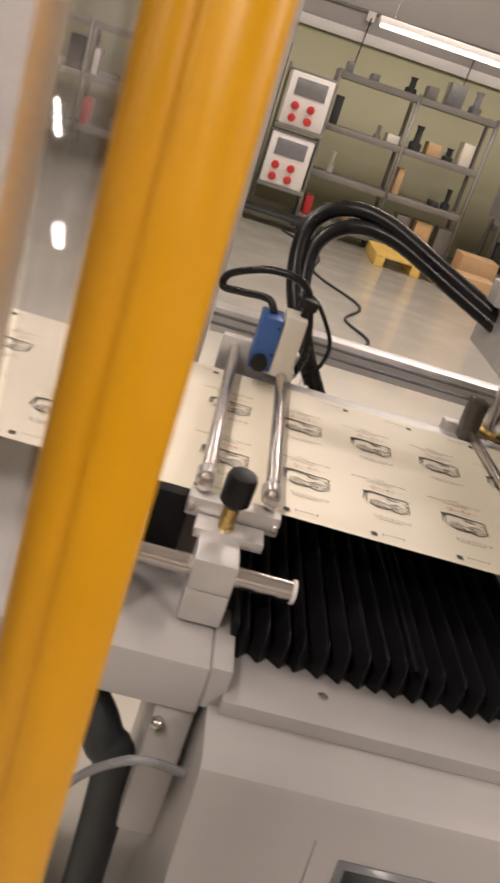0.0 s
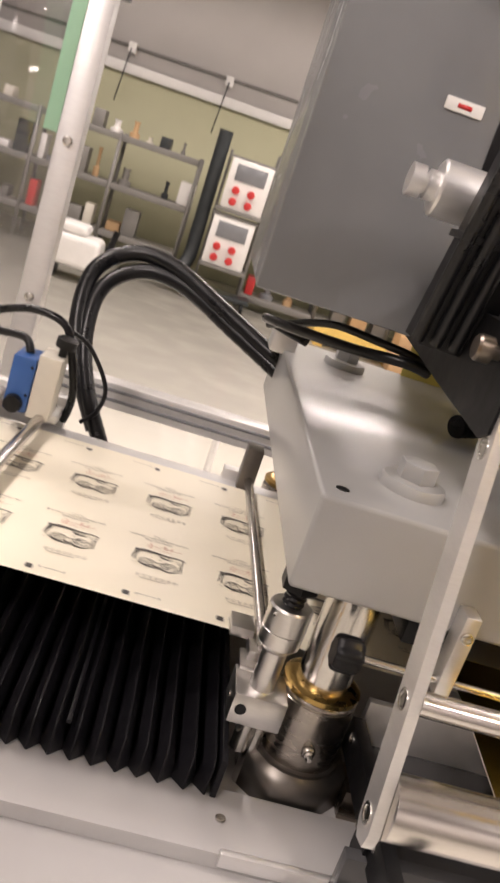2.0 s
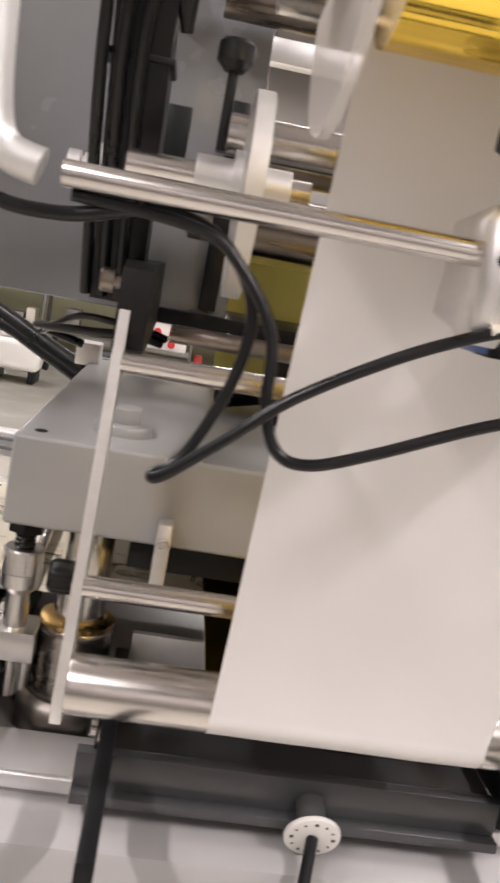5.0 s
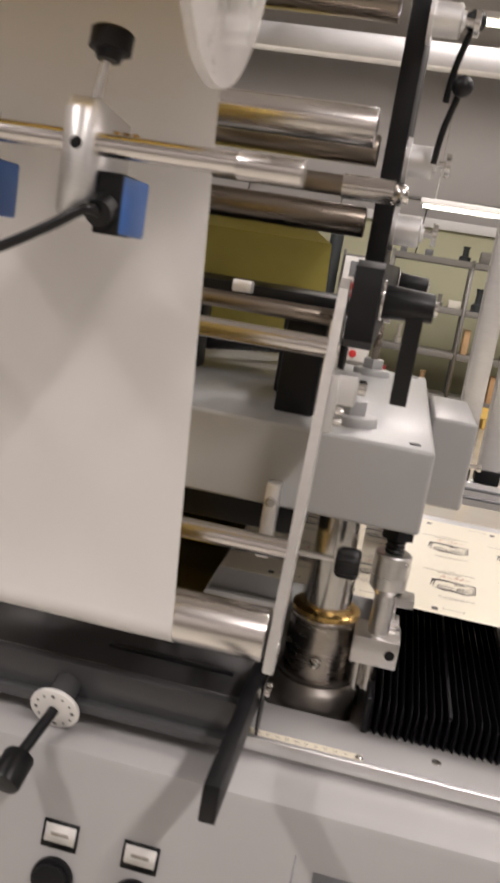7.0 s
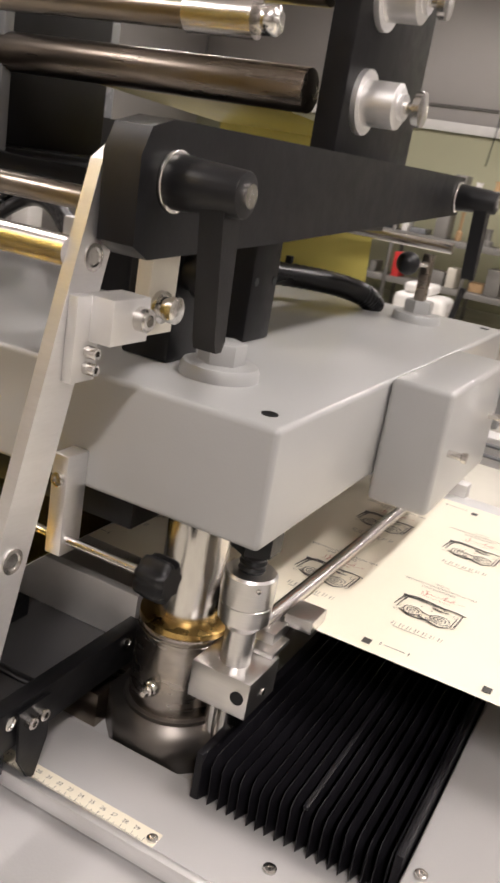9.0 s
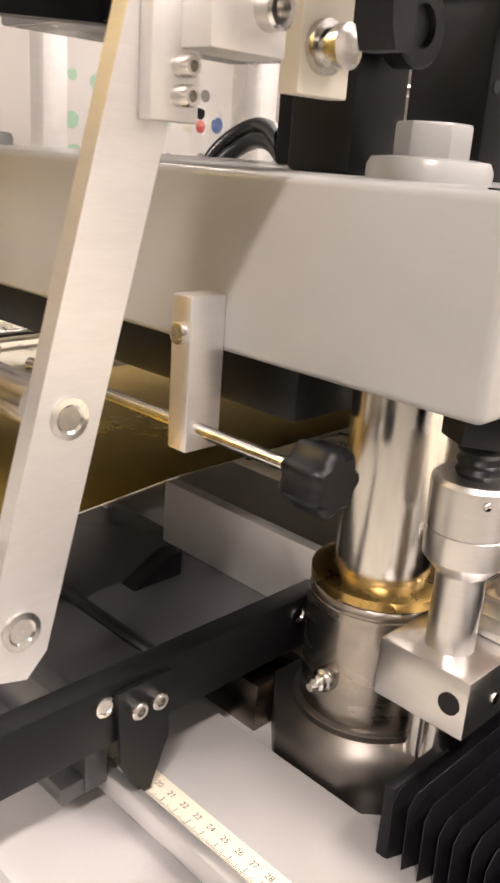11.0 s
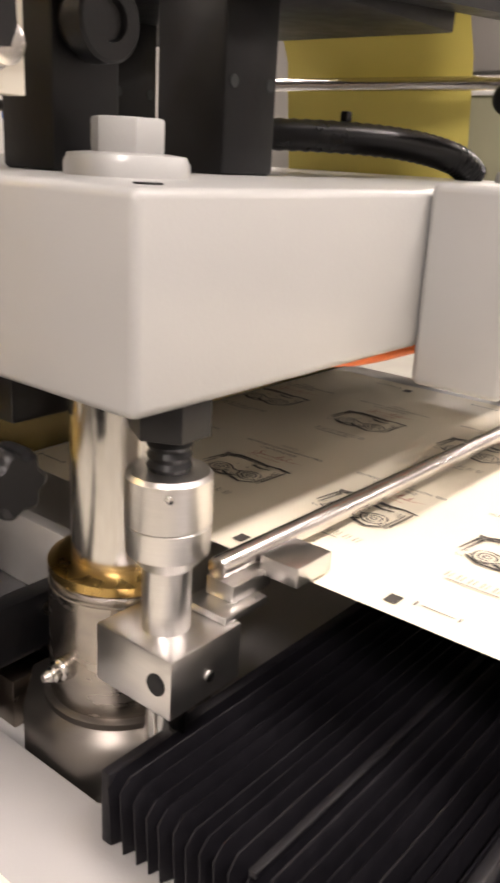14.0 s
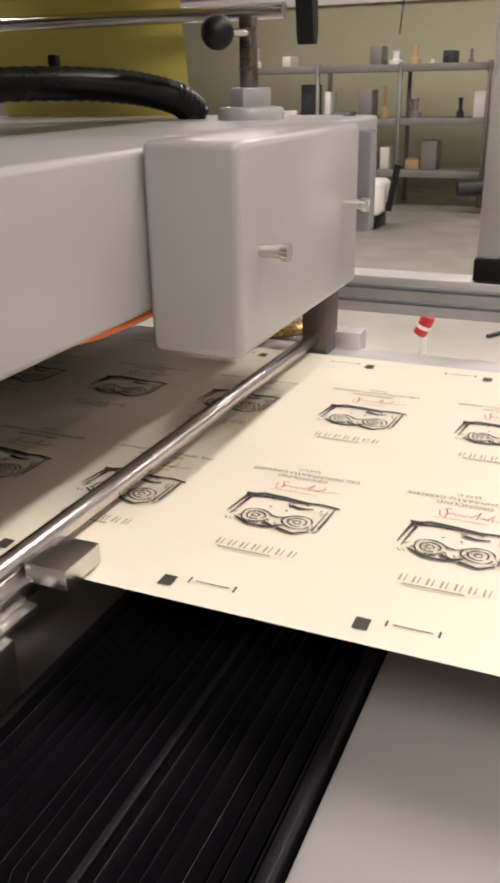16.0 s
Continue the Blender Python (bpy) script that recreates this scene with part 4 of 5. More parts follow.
PITCH = 0.0990
starts = [0.3755 + PITCH * k for k in range(-26, 9)]
for x in starts:
    for y in (0.211, 0.372):
        print_on("label_drawing", DRAWING, x + 0.0265, y)
        print_on("label_wash", WASH, x + 0.0265, y)
        print_on("label_flourish", SIGN, x + 0.0265, y + 0.035)
        print_on("label_name", BARS, x + 0.0265, y - 0.040)
        for me, dy in LINES:
            print_on("label_text", me, x + 0.0225, y + 0.050 + dy, math.pi)
    for y, d in ((0.126, 1), (0.491, -1)):
        print_on("register_mark", SQUARE, x, y)
        print_on("crop_mark", CROP, x + d * 0.0225, y + 0.004)

# guide rail behind the sheet
solid("sheet_support", B(-0.64, 0.98, 0.515, 0.555, 0.965, 1.004, 0.003), ALUM, "grey aluminium support rail behind the label sheet", "rail")

# ---------------------------------------------------------------- left sensor carriage
AT = Vector((-0.026, -0.004, 0.006))
car = thing("sensor_carriage", (-0.645, 0.1, TT), "milled sensor carriage on a steel cross shaft", "carriage")
part("cross_shaft", R((-0.78, 0.03, 0.966), (-0.575, 0.03, 0.966), 0.0105, 32), ROLL, car)
part("end_washer", R((-0.575, 0.03, 0.966), (-0.571, 0.03, 0.966), 0.0125, 24, bev=0.001), WHITE, car)
part("holder", B(-0.676, -0.634, 0.004, 0.056, 0.957, 0.990, 0.001), ALUM, car, "split aluminium holder")
part("holder_base", B(-0.676, -0.634, 0.004, 0.056, 0.921, 0.956, 0.001), ALUM, car)
part("slide", B(-0.682, -0.612, 0.050, 0.080, 0.985, 0.996, 0.001), ALUM, car)
cp = part("cross_plate", B(-0.694, -0.598, 0.082, 0.104, 0.990, 1.011, 0.001), ALUM, car, "aluminium cross plate")
for sx in (-0.690, -0.602):
    capscrew(cp, (sx, 0.082, 1.0), (0, -1, 0), 0.004, 0.004)
part("stem", R((-0.652, 0.066, 0.99), (-0.652, 0.064, 1.03), 0.008, 20), BRASS, car)
part("knob", lathe(bmesh.new(), (-0.652, 0.064, 1.022), (0.02, -0.1, 1), [(0, 0.010), (0.006, 0.0155), (0.03, 0.0165), (0.037, 0.014), (0.038, 0.009)], 10), PLASTIC, car, "black ribbed knob")
part("side_bracket", B(-0.752, -0.728, 0.0, 0.07, 0.926, 1.0, 0.001), ALUM, car)
part("motor", B(-0.745, -0.690, 0.10, 0.16, 0.93, 1.0, 0.002), BLACK, car, "black drive block")
for xa, xb in ((-0.682, -0.668), (-0.612, -0.592)):
    part("guide_rod", R((xa, 0.094, 1.021), (xb, 0.575, 1.023), 0.008, 24, bev=0.001), ROLL, car, "polished guide rod")
    part("rod_collar", R((xa, 0.105, 1.021), (xa, 0.125, 1.021), 0.0105, 24), TURNED, car)
part("rear_plate", B(-0.69, -0.57, 0.565, 0.585, 0.985, 1.04, 0.001), ALUM, car)
AT = Vector((-0.026, 0.012, -0.002))
sen = thing("mark_sensor", (-0.61, 0.5, 1.03), "blue mark sensor with cream side plate on guide rods", "sensor")
bb = part("body", B(-0.648, -0.616, 0.472, 0.530, 1.034, 1.112, 0.002), BLUE, sen, "blue enamelled body")
part("lens", R((-0.634, 0.473, 1.047), (-0.634, 0.462, 1.045), 0.0125, 24, bev=0.001), PLASTIC, bb, "black round lens")
for sy in (1.06, 1.10):
    part("screw", R((-0.6205, 0.4725, sy), (-0.6205, 0.4712, sy), 0.002, 8), BLACK, bb)
part("side_plate", B(-0.615, -0.584, 0.475, 0.528, 1.030, 1.120, 0.0015), CREAM, sen, "cream side plate")
part("clamp", B(-0.62, -0.575, 0.50, 0.55, 1.022, 1.034, 0.001), ALUM, sen)
part("top_knob", lathe(bmesh.new(), (-0.590, 0.50, 1.12), (0.1, 0, 1), [(0, 0.006), (0.012, 0.006), (0.013, 0.014), (0.026, 0.015), (0.028, 0.012)], 16), PLASTIC, sen, "black plastic knob")
part("cable", tube(bmesh.new(), [(-0.632, 0.50, 1.112), (-0.645, 0.51, 1.128), (-0.685, 0.53, 1.122), (-0.712, 0.54, 1.120), (-0.705, 0.54, 1.142), (-0.65, 0.53, 1.165), (-0.60, 0.52, 1.16), (-0.580, 0.52, 1.12), (-0.566, 0.53, 1.06), (-0.572, 0.55, 1.015)], 0.0058), RUBBER, sen)

AT = Vector((-0.042, 0.02, 0.0))
hose = thing("hose_bundle", (-0.4, 0.62, 1.0), "two thick glossy black hoses arching over the sheet", "hose")
H0 = [(-0.513, 0.6, 0.986), (-0.562, 0.63, 1.064), (-0.59, 0.67, 1.139), (-0.587, 0.71, 1.207), (-0.537, 0.73, 1.247), (-0.467, 0.71, 1.248), (-0.368, 0.65, 1.212), (-0.254, 0.58, 1.168)]
part("hose", tube(bmesh.new(), H0, 0.0135, 16, 0.0, 12), RUBBER, hose)
part("hose", tube(bmesh.new(), [(x + 0.020, y - 0.014, z - 0.022) for x, y, z in H0], 0.0125, 16, 0.02, 14), RUBBER, hose)
part("end_socket", B(-0.300, -0.262, 0.555, 0.605, 1.196, 1.232, 0.003), ALUM, hose)
solid("thin_cable", tube(bmesh.new(), [(-0.575, 0.56, 1.14), (-0.545, 0.57, 1.12), (-0.512, 0.575, 1.07), (-0.515, 0.575, 1.03), (-0.535, 0.58, 1.005)], 0.0035), RUBBER, "thin black cable hanging by the hose", "cable")

AT = Vector()
# black hose over the head
hh = thing("head_hose", (0.05, 0.45, 1.2), "ribbed black hose lying on the press head", "hose")
part("hose", tube(bmesh.new(), [(-0.12, 0.34, 1.215), (-0.02, 0.40, 1.228), (0.06, 0.47, 1.232), (0.12, 0.53, 1.229), (0.155, 0.575, 1.218), (0.165, 0.60, 1.202)], 0.0145, 16, 0.035, 16), RUBBER, hh)
part("tie", B(0.078, 0.086, 0.487, 0.495, 1.246, 1.255, 0.001), BLACK, hh)
kp = thing("knob_post", (0.227, 0.585, 1.226), "short dark steel post with a black ball knob", "post")
part("post", B(0.222, 0.234, 0.574, 0.590, 1.226, 1.284, 0.001), DARKROLL, kp)
part("spindle", R((0.228, 0.576, 1.2705), (0.2125, 0.552, 1.2705), 0.004, 12), STEEL, kp)
kb = bmesh.new()
bmesh.ops.create_uvsphere(kb, u_segments=24, v_segments=14, radius=0.0145, matrix=Matrix.Translation((0.2125, 0.550, 1.2705)))
part("ball", kb, PLASTIC, kp, "black ball knob")
solid("rear_shaft", R((-0.20, 0.64, 1.292), (0.24, 0.64, 1.292), 0.007, 20), ROLL, "steel shaft in front of the spent film", "shaft")
# left cable chain on the upright
AT = Vector((-0.015, -0.005, 0.0))
cb = thing("cable_bundle", (-0.235, 0.09, 1.33), "thick black cable channel strapped beside the rollers", "cable")
part("channel", prism(bmesh.new(), [(0.118, 1.33), (0.062, 1.33), (-0.045, 1.55), (-0.15, 1.82), (-0.10, 1.84), (0.01, 1.57)], lambda u, v, w: Vector((-0.262 + w, u, v)), 0.048), BLACK, cb, "black cable channel")
for k in range(3):
    part("cable", tube(bmesh.new(), [(-0.266 + 0.016 * k, 0.055, 1.335), (-0.268 + 0.016 * k, 0.01, 1.43), (-0.268 + 0.016 * k, -0.05, 1.545), (-0.262 + 0.02 * k, -0.068, 1.60 + 0.006 * k), (-0.225 + 0.01 * k, -0.06, 1.605), (-0.205, -0.03, 1.56)], 0.0055), RUBBER, cb)
for zz, yy in ((1.42, 0.045), (1.53, -0.008)):
    part("strap", B(-0.268, -0.210, yy - 0.03, yy + 0.03, zz, zz + 0.006, 0.001), PLASTIC, cb)
solid("loose_cable", tube(bmesh.new(), [(-0.30, 0.42, 1.245), (-0.36, 0.40, 1.262), (-0.33, 0.33, 1.27), (-0.27, 0.27, 1.278), (-0.22, 0.24, 1.285), (-0.19, 0.25, 1.28)], 0.006), RUBBER, "loose black cable lying above the head", "cable", "loose cable runs")
solid("loose_cable", tube(bmesh.new(), [(-0.355, 0.40, 1.255), (-0.30, 0.31, 1.29), (-0.25, 0.26, 1.295), (-0.21, 0.25, 1.292), (-0.185, 0.26, 1.285)], 0.0045), RUBBER, "loose black cable lying above the head", "cable", "loose cable runs")
tb = thing("tube_frame", (-0.27, -0.34, 1.41), "bent pale steel tube carrying the sensor bar", "bracket")
part("tube", tube(bmesh.new(), [(-0.290, -0.335, 1.95), (-0.287, -0.335, 1.70), (-0.280, -0.338, 1.50), (-0.276, -0.34, 1.435), (-0.268, -0.34, 1.415), (-0.25, -0.34, 1.409)], 0.0095, 16), ALUM, tb)
part("cable", tube(bmesh.new(), [(-0.300, -0.32, 1.70), (-0.296, -0.322, 1.52), (-0.294, -0.326, 1.43), (-0.28, -0.325, 1.395), (-0.24, -0.325, 1.39), (-0.20, -0.33, 1.40)], 0.004), RUBBER, tb)

AT = Vector()
# ---------------------------------------------------------------- left bench and pipes
lb_ = thing("infeed_bench", (-0.8, 0.2, 0), "grey painted infeed bench joined to the cabinet", "bench")
part("top", B(-1.0, -0.662, -0.056, 0.55, 0.868, 0.922, 0.003), TABLE, lb_)
part("bracket", B(-0.700, -0.662, -0.050, 0.06, 0.70, 0.868, 0.003), TABLE, lb_)
part("end_cap", B(-0.662, -0.642, -0.056, 0.040, 0.878, 0.925, 0.002), TABLE, lb_)
part("leg", B(-0.99, -0.93, 0.3, 0.36, 0, 0.868, 0.003), TABLE, lb_)
part("bolt", R((-0.693, -0.050, 0.845), (-0.693, -0.058, 0.845), 0.007, 6), STEEL, lb_)
solid("drain_pipe", tube(bmesh.new(), [(-0.86, 0.02, 0.80), (-0.78, 0.02, 0.80), (-0.755, 0.01, 0.79), (-0.735, 0.0, 0.76), (-0.715, 0.0, 0.70), (-0.71, 0.0, 0.30), (-0.71, 0.0, 0.0)], 0.022, 16), DARK, "dark green bent drain pipe by the cabinet", "pipe")
solid("air_hose", tube(bmesh.new(), [(-0.66, -0.09, 0.83), (-0.71, -0.09, 0.83), (-0.76, -0.08, 0.77), (-0.79, -0.08, 0.66), (-0.83, -0.06, 0.30), (-0.86, 0.0, 0.01)], 0.0045, 12), PLATE, "grey air hose beside the cabinet", "hose")
solid("floor_box", B(-1.25, -0.78, 0.1, 0.55, 0.0, 0.26, 0.004), DARK, "dark teal box on the floor under the bench", "box")

# front panel fittings, on the sloping front
def front(z, out=0.0):
    return -0.135 - 0.1838 * (0.872 - z) - out


def slab(x0, x1, z0, z1, o0, o1):
    return prism(bmesh.new(), [(front(z1, o1), z1), (front(z1, o0), z1), (front(z0, o0), z0), (front(z0, o1), z0)], lambda u, v, w: Vector((x0 + w, u, v)), x1 - x0)


for xa in (-0.515, 0.282):
    dp = thing("display_recess", (xa + 0.085, -0.15, 0.76), "dark framed display on the front panel", "display", "front displays")
    part("bezel", slab(xa, xa + 0.17, 0.755, 0.829, -0.001, 0.002), PLATE, dp)
    part("glass", slab(xa + 0.007, xa + 0.163, 0.762, 0.822, 0.001, 0.003), DARK, dp, "dark display glass")
for xb, white in ((0.036, False), (0.118, True)):
    bt = thing("push_button", (xb, -0.155, 0.757), "front panel button under a white label plate", "button", "front buttons")
    lp = part("label_plate", slab(xb - 0.018, xb + 0.018, 0.786, 0.812, -0.001, 0.002), BLACK, bt, "black framed label plate")
    part("label_card", slab(xb - 0.0155, xb + 0.0155, 0.792, 0.8095, 0.001, 0.003), WHITE, lp, "white label card")
    part("label_print", slab(xb - 0.009, xb + 0.009, 0.799, 0.802, 0.002, 0.0034), GREYINK, lp)
    n = Vector((0, -0.983, 0.18))
    c = Vector((xb, front(0.757), 0.757))
    part("collar", R(c, c + n * 0.006, 0.021, 32, bev=0.001), BLACK, bt)
    part("cap", R(c + n * 0.006, c + n * 0.012, 0.0175, 32, bev=0.002), WHITE if white else PLASTIC, bt, "white push button" if white else "black selector switch")
part_line = slab(0.262, 0.2635, 0.62, 0.84, -0.001, 0.0006)
part("panel_seam", part_line, PLATE, bed, "dark panel seam")
part("panel_seam", slab(-0.541, -0.5395, 0.62, 0.842, -0.001, 0.0006), PLATE, bed, "dark panel seam")
capscrew(bed, (0.2685, -0.1475, 0.805), (0, -0.98, 0.18), 0.004, 0.002)

# ---------------------------------------------------------------- guard enclosure
en = thing("machine_guard", (0, 0.9, 0), "aluminium profile guard with clear acrylic panels", "guard")


def profile(x0, x1, y0, y1, z0, z1, name="post"):
    p = part(name, B(x0, x1, y0, y1, z0, z1, 0.002), ALU, en, "aluminium profile")
    return p


profile(-0.779, -0.735, 0.937, 0.982, 0.0, 1.84)
profile(-0.847, -0.805, 0.51, 0.555, 0.0, 1.95)
profile(0.403, 0.445, 0.86, 0.905, 1.035, 2.1)
profile(0.462, 0.504, 0.86, 0.905, 1.035, 2.1)
for xa in (0.400, 0.459):
    part("foot_cap", B(xa, xa + 0.048, 0.857, 0.908, 1.008, 1.035, 0.002), BLACK, en, "black plastic foot cap")
profile(-0.735, 1.30, 0.86, 0.905, 0.958, 1.006, "beam")
for zz in (0.972, 0.990):
    part("beam_slot", B(-0.735, 1.30, 0.8585, 0.862, zz, zz + 0.006, 0), PLATE, en)
profile(-1.5, 0.40, 0.937, 0.982, 1.785, 1.83, "top_beam")
part("acrylic_panel", B(-1.45, -0.779, 0.955, 0.961, 1.0, 1.785, 0), CLEAR, en, "clear acrylic panel")
part("acrylic_panel", B(0.505, 1.30, 0.880, 0.886, 1.06, 2.05, 0), CLEAR, en, "clear acrylic panel")
part("lower_frame", B(0.504, 1.30, 0.865, 0.9, 1.02, 1.06, 0.002), ALU, en)
part("edge_strip", B(-0.805, -0.780, 0.941, 0.953, 1.388, 1.785, 0.001), GREENEDGE, en, "pale green panel edge strip")
for zz in (1.096, 1.380, 1.684):
    capscrew(en, (-0.757, 0.937, zz), (0, -1, 0), 0.009, 0.006)
AT = Vector((-0.068, 0.028, 0.02))
bc = thing("signal_beacon", (-0.655, 0.95, 1.62), "red and black emergency beacon on the guard post", "beacon")
part("body", B(-0.676, -0.648, 0.958, 0.99, 1.635, 1.715, 0.003), BLACK, bc)
part("red_cap", R((-0.662, 0.974, 1.715), (-0.662, 0.974, 1.745), 0.016, 24, bev=0.003), RED, bc, "red cap")
part("gland", R((-0.662, 0.974, 1.635), (-0.662, 0.974, 1.612), 0.010, 16), PLATE, bc)
AT = Vector((-0.13, 0.30, 0.0))
vl = thing("floor_valve", (-0.035, 3.06, 0), "red and white valve head on a pipe rising from the floor", "valve")
part("stem", R((-0.035, 3.06, 0), (-0.035, 3.06, 0.24), 0.018, 16), WHITE, vl)
part("red_body", R((-0.05, 3.06, 0.225), (-0.012, 3.06, 0.31), 0.030, 24, bev=0.008), RED, vl)
part("white_ring", R((-0.036, 3.06, 0.255), (-0.030, 3.06, 0.270), 0.032, 24), WHITE, vl)
AT = Vector()
lc = thing("light_curtain", (-0.78, -0.43, 0.0), "bright yellow safety light curtain post", "safety post")
part("housing", prism(bmesh.new(), [(-0.7988, -0.405), (-0.7988, -0.4208), (-0.7952, -0.4256), (-0.7844, -0.4274), (-0.7826, -0.4244), (-0.7796, -0.4304), (-0.7616, -0.431), (-0.7586, -0.428), (-0.7586, -0.405)],
     lambda u, v, w: Vector((u, v, 0.25 + w)), 1.75), YELLOW, lc)
part("base", B(-0.792, -0.760, -0.434, -0.402, 0.0, 0.25, 0.003), BLACK, lc)
gp = thing("guard_door_post", (-0.83, -0.45, 0), "grey aluminium guard door post by the light curtain", "post")
part("post", B(-0.872, -0.8144, -0.462, -0.426, 0, 2.1, 0.003), ALU, gp)
part("acrylic", B(-0.8138, -0.7996, -0.423, -0.420, 0.6, 2.0, 0), CLEAR, gp)

# ---------------------------------------------------------------- far room
AT = Vector((-0.50, -0.6, 0.0))
def rack(x0, bays, y, levels, seed, h):
    r = random.Random(seed)
    w = 0.9
    t = thing("storage_rack", (x0, y, 0), "galvanised storage rack filled with small parts", "rack", "storage racks")
    for i in range(bays + 1):
        for dy in (0, 0.42):
            part("upright", B(x0 + i * w - 0.02, x0 + i * w + 0.02, y + dy, y + dy + 0.035, 0, h, 0), SHELFM, t)
    for z in levels:
        for i in range(bays):
            part("shelf", B(x0 + i * w + 0.02, x0 + (i + 1) * w - 0.02, y - 0.01, y + 0.46, z - 0.07, z, 0.003), SHELFM, t)
    for z in levels:
        for i in range(bays):
            x = x0 + i * w + 0.06
            while x < x0 + (i + 1) * w - 0.14:
                ww, hh_ = r.uniform(0.06, 0.2), r.uniform(0.05, 0.24 if z > h - 0.1 else 0.34)
                if r.random() < 0.75:
                    m = r.choice([DARK, DARK, CARD, PLATE, WHITE, CREAM, SHELFM, BLUE, DARK, RED])
                    nm = "storage_box" if r.random() < 0.6 else "machine_part"
                    yy = y + r.uniform(0.02, 0.15)
                    if nm == "storage_box":
                        bmx = B(x, x + ww, yy, yy + 0.25, z, z + hh_, 0.006)
                    else:
                        bmx = lathe(bmesh.new(), (x + ww / 2, yy + 0.1, z), (0, 0, 1), [(0, ww * 0.45), (hh_ * 0.3, ww * 0.45), (hh_ * 0.35, ww * 0.25), (hh_ * 0.8, ww * 0.22), (hh_, ww * 0.3)], 14)
                    solid(nm, bmx, m, "small stored workshop item standing on the rack", "box" if nm == "storage_box" else "machine part", "rack items")
                x += ww + r.uniform(0.02, 0.12)


rack(0.48, 2, 9.75, (0.16, 0.66, 1.16, 1.70), 3, 1.72)
rack(-3.05, 3, 9.75, (0.36, 0.88, 1.40), 5, 1.42)
rack(2.75, 2, 9.75, (0.16, 0.66, 1.16, 1.70), 8, 1.72)
for z0, xo in ((1.03, 0.02), (0.42, 0.0)):
    t = thing("switch_box", (0.2 + xo, 9.4, z0), "cream control box with red switches and a dark window", "control box", "switch boxes")
    part("case", B(-0.04 + xo, 0.42 + xo, 9.32, 9.6, z0, z0 + 0.52, 0.015), WHITE, t)
    part("window", B(0.03 + xo, 0.36 + xo, 9.312, 9.32, z0 + 0.30, z0 + 0.47, 0.003), PLATE, t, "dark display window")
    for k in range(4):
        part("switch", R((0.08 + 0.17 * (k % 2) + xo, 9.32, z0 + (0.20 if k < 2 else 0.08)), (0.08 + 0.17 * (k % 2) + xo, 9.28, z0 + (0.20 if k < 2 else 0.08)), 0.042, 16, bev=0.004), RED, t, "red rotary switch")
    part("top_rail", B(-0.06 + xo, 0.44 + xo, 9.34, 9.58, z0 + 0.52, z0 + 0.545, 0.004), SHELFM, t)
t = thing("box_trolley", (0.2, 9.45, 0), "steel trolley frame carrying two control boxes", "trolley")
part("base", B(-0.2, 0.6, 9.25, 9.65, 0.10, 0.14, 0.004), DARK, t)
for dx in (-0.07, 0.46):
    part("post", B(dx, dx + 0.03, 9.60, 9.63, 0.14, 1.62, 0.002), SHELFM, t)
for dx in (-0.15, 0.52):
    part("wheel", R((dx, 9.28, 0.05), (dx + 0.03, 9.28, 0.05), 0.05, 20), BLACK, t)
    part("wheel", R((dx, 9.62, 0.05), (dx + 0.03, 9.62, 0.05), 0.05, 20), BLACK, t)
part("shelf", B(-0.05, 0.46, 9.3, 9.6, 0.99, 1.03, 0.002), SHELFM, t)
part("shelf", B(-0.05, 0.46, 9.3, 9.6, 0.38, 0.42, 0.002), SHELFM, t)
solid("duct_pipe", tube(bmesh.new(), [(-0.17, 9.55, 1.78), (-0.17, 9.55, 1.2), (-0.17, 9.55, 0.6), (-0.18, 9.5, 0.38), (-0.26, 9.4, 0.26), (-0.5, 9.3, 0.24)], 0.075, 18), DARK, "tall dark exhaust duct with elbow", "duct")
t = thing("white_machine", (-1.2, 8.2, 0), "small white machine on dark feet", "machine")
part("body", B(-1.45, -0.95, 8.0, 8.45, 0.12, 0.42, 0.06, 3), WHITE, t)
part("hood", B(-1.38, -1.1, 8.05, 8.4, 0.42, 0.52, 0.04, 3), WHITE, t)
for dx in (-1.4, -1.05):
    part("foot", B(dx, dx + 0.06, 8.05, 8.4, 0, 0.12, 0.004), BLACK, t)
part("handle", R((-0.92, 8.2, 0.15), (-0.85, 8.2, 0.55), 0.03, 12), BLACK, t)
t = thing("pallet", (1.75, 9.2, 0), "yellow wooden pallet on the floor", "pallet")
for k in range(6):
    part("board", B(1.35, 2.25, 8.85 + k * 0.14, 8.96 + k * 0.14, 0.10, 0.125, 0.002), WOOD, t)
for k in range(3):
    part("bearer", B(1.35 + k * 0.40, 1.45 + k * 0.40, 8.85, 9.66, 0.0, 0.10, 0.002), WOOD, t)
solid("cardboard_box", B(2.30, 2.72, 9.15, 9.5, 0, 0.34, 0.006), CARD, "brown cardboard box on the floor", "box", "cartons")
solid("cardboard_box", B(2.15, 2.6, 8.6, 8.95, 0, 0.2, 0.006), CARD, "flat brown cardboard box on the floor", "box", "cartons")
t = thing("office_chair", (3.0, 9.2, 0), "black office chair beside the rack", "chair")
part("seat", B(2.78, 3.22, 8.95, 9.4, 0.44, 0.52, 0.03, 3), DARK, t)
part("backrest", B(2.80, 3.20, 9.38, 9.45, 0.58, 1.05, 0.03, 3), DARK, t)
part("column", R((3.0, 9.18, 0.06), (3.0, 9.18, 0.44), 0.03, 16), BLACK, t)
for k in range(5):
    a = 2 * math.pi * k / 5
    part("foot", R((3.0, 9.18, 0.08), (3.0 + 0.3 * math.cos(a), 9.18 + 0.3 * math.sin(a), 0.05), 0.02, 10), BLACK, t)
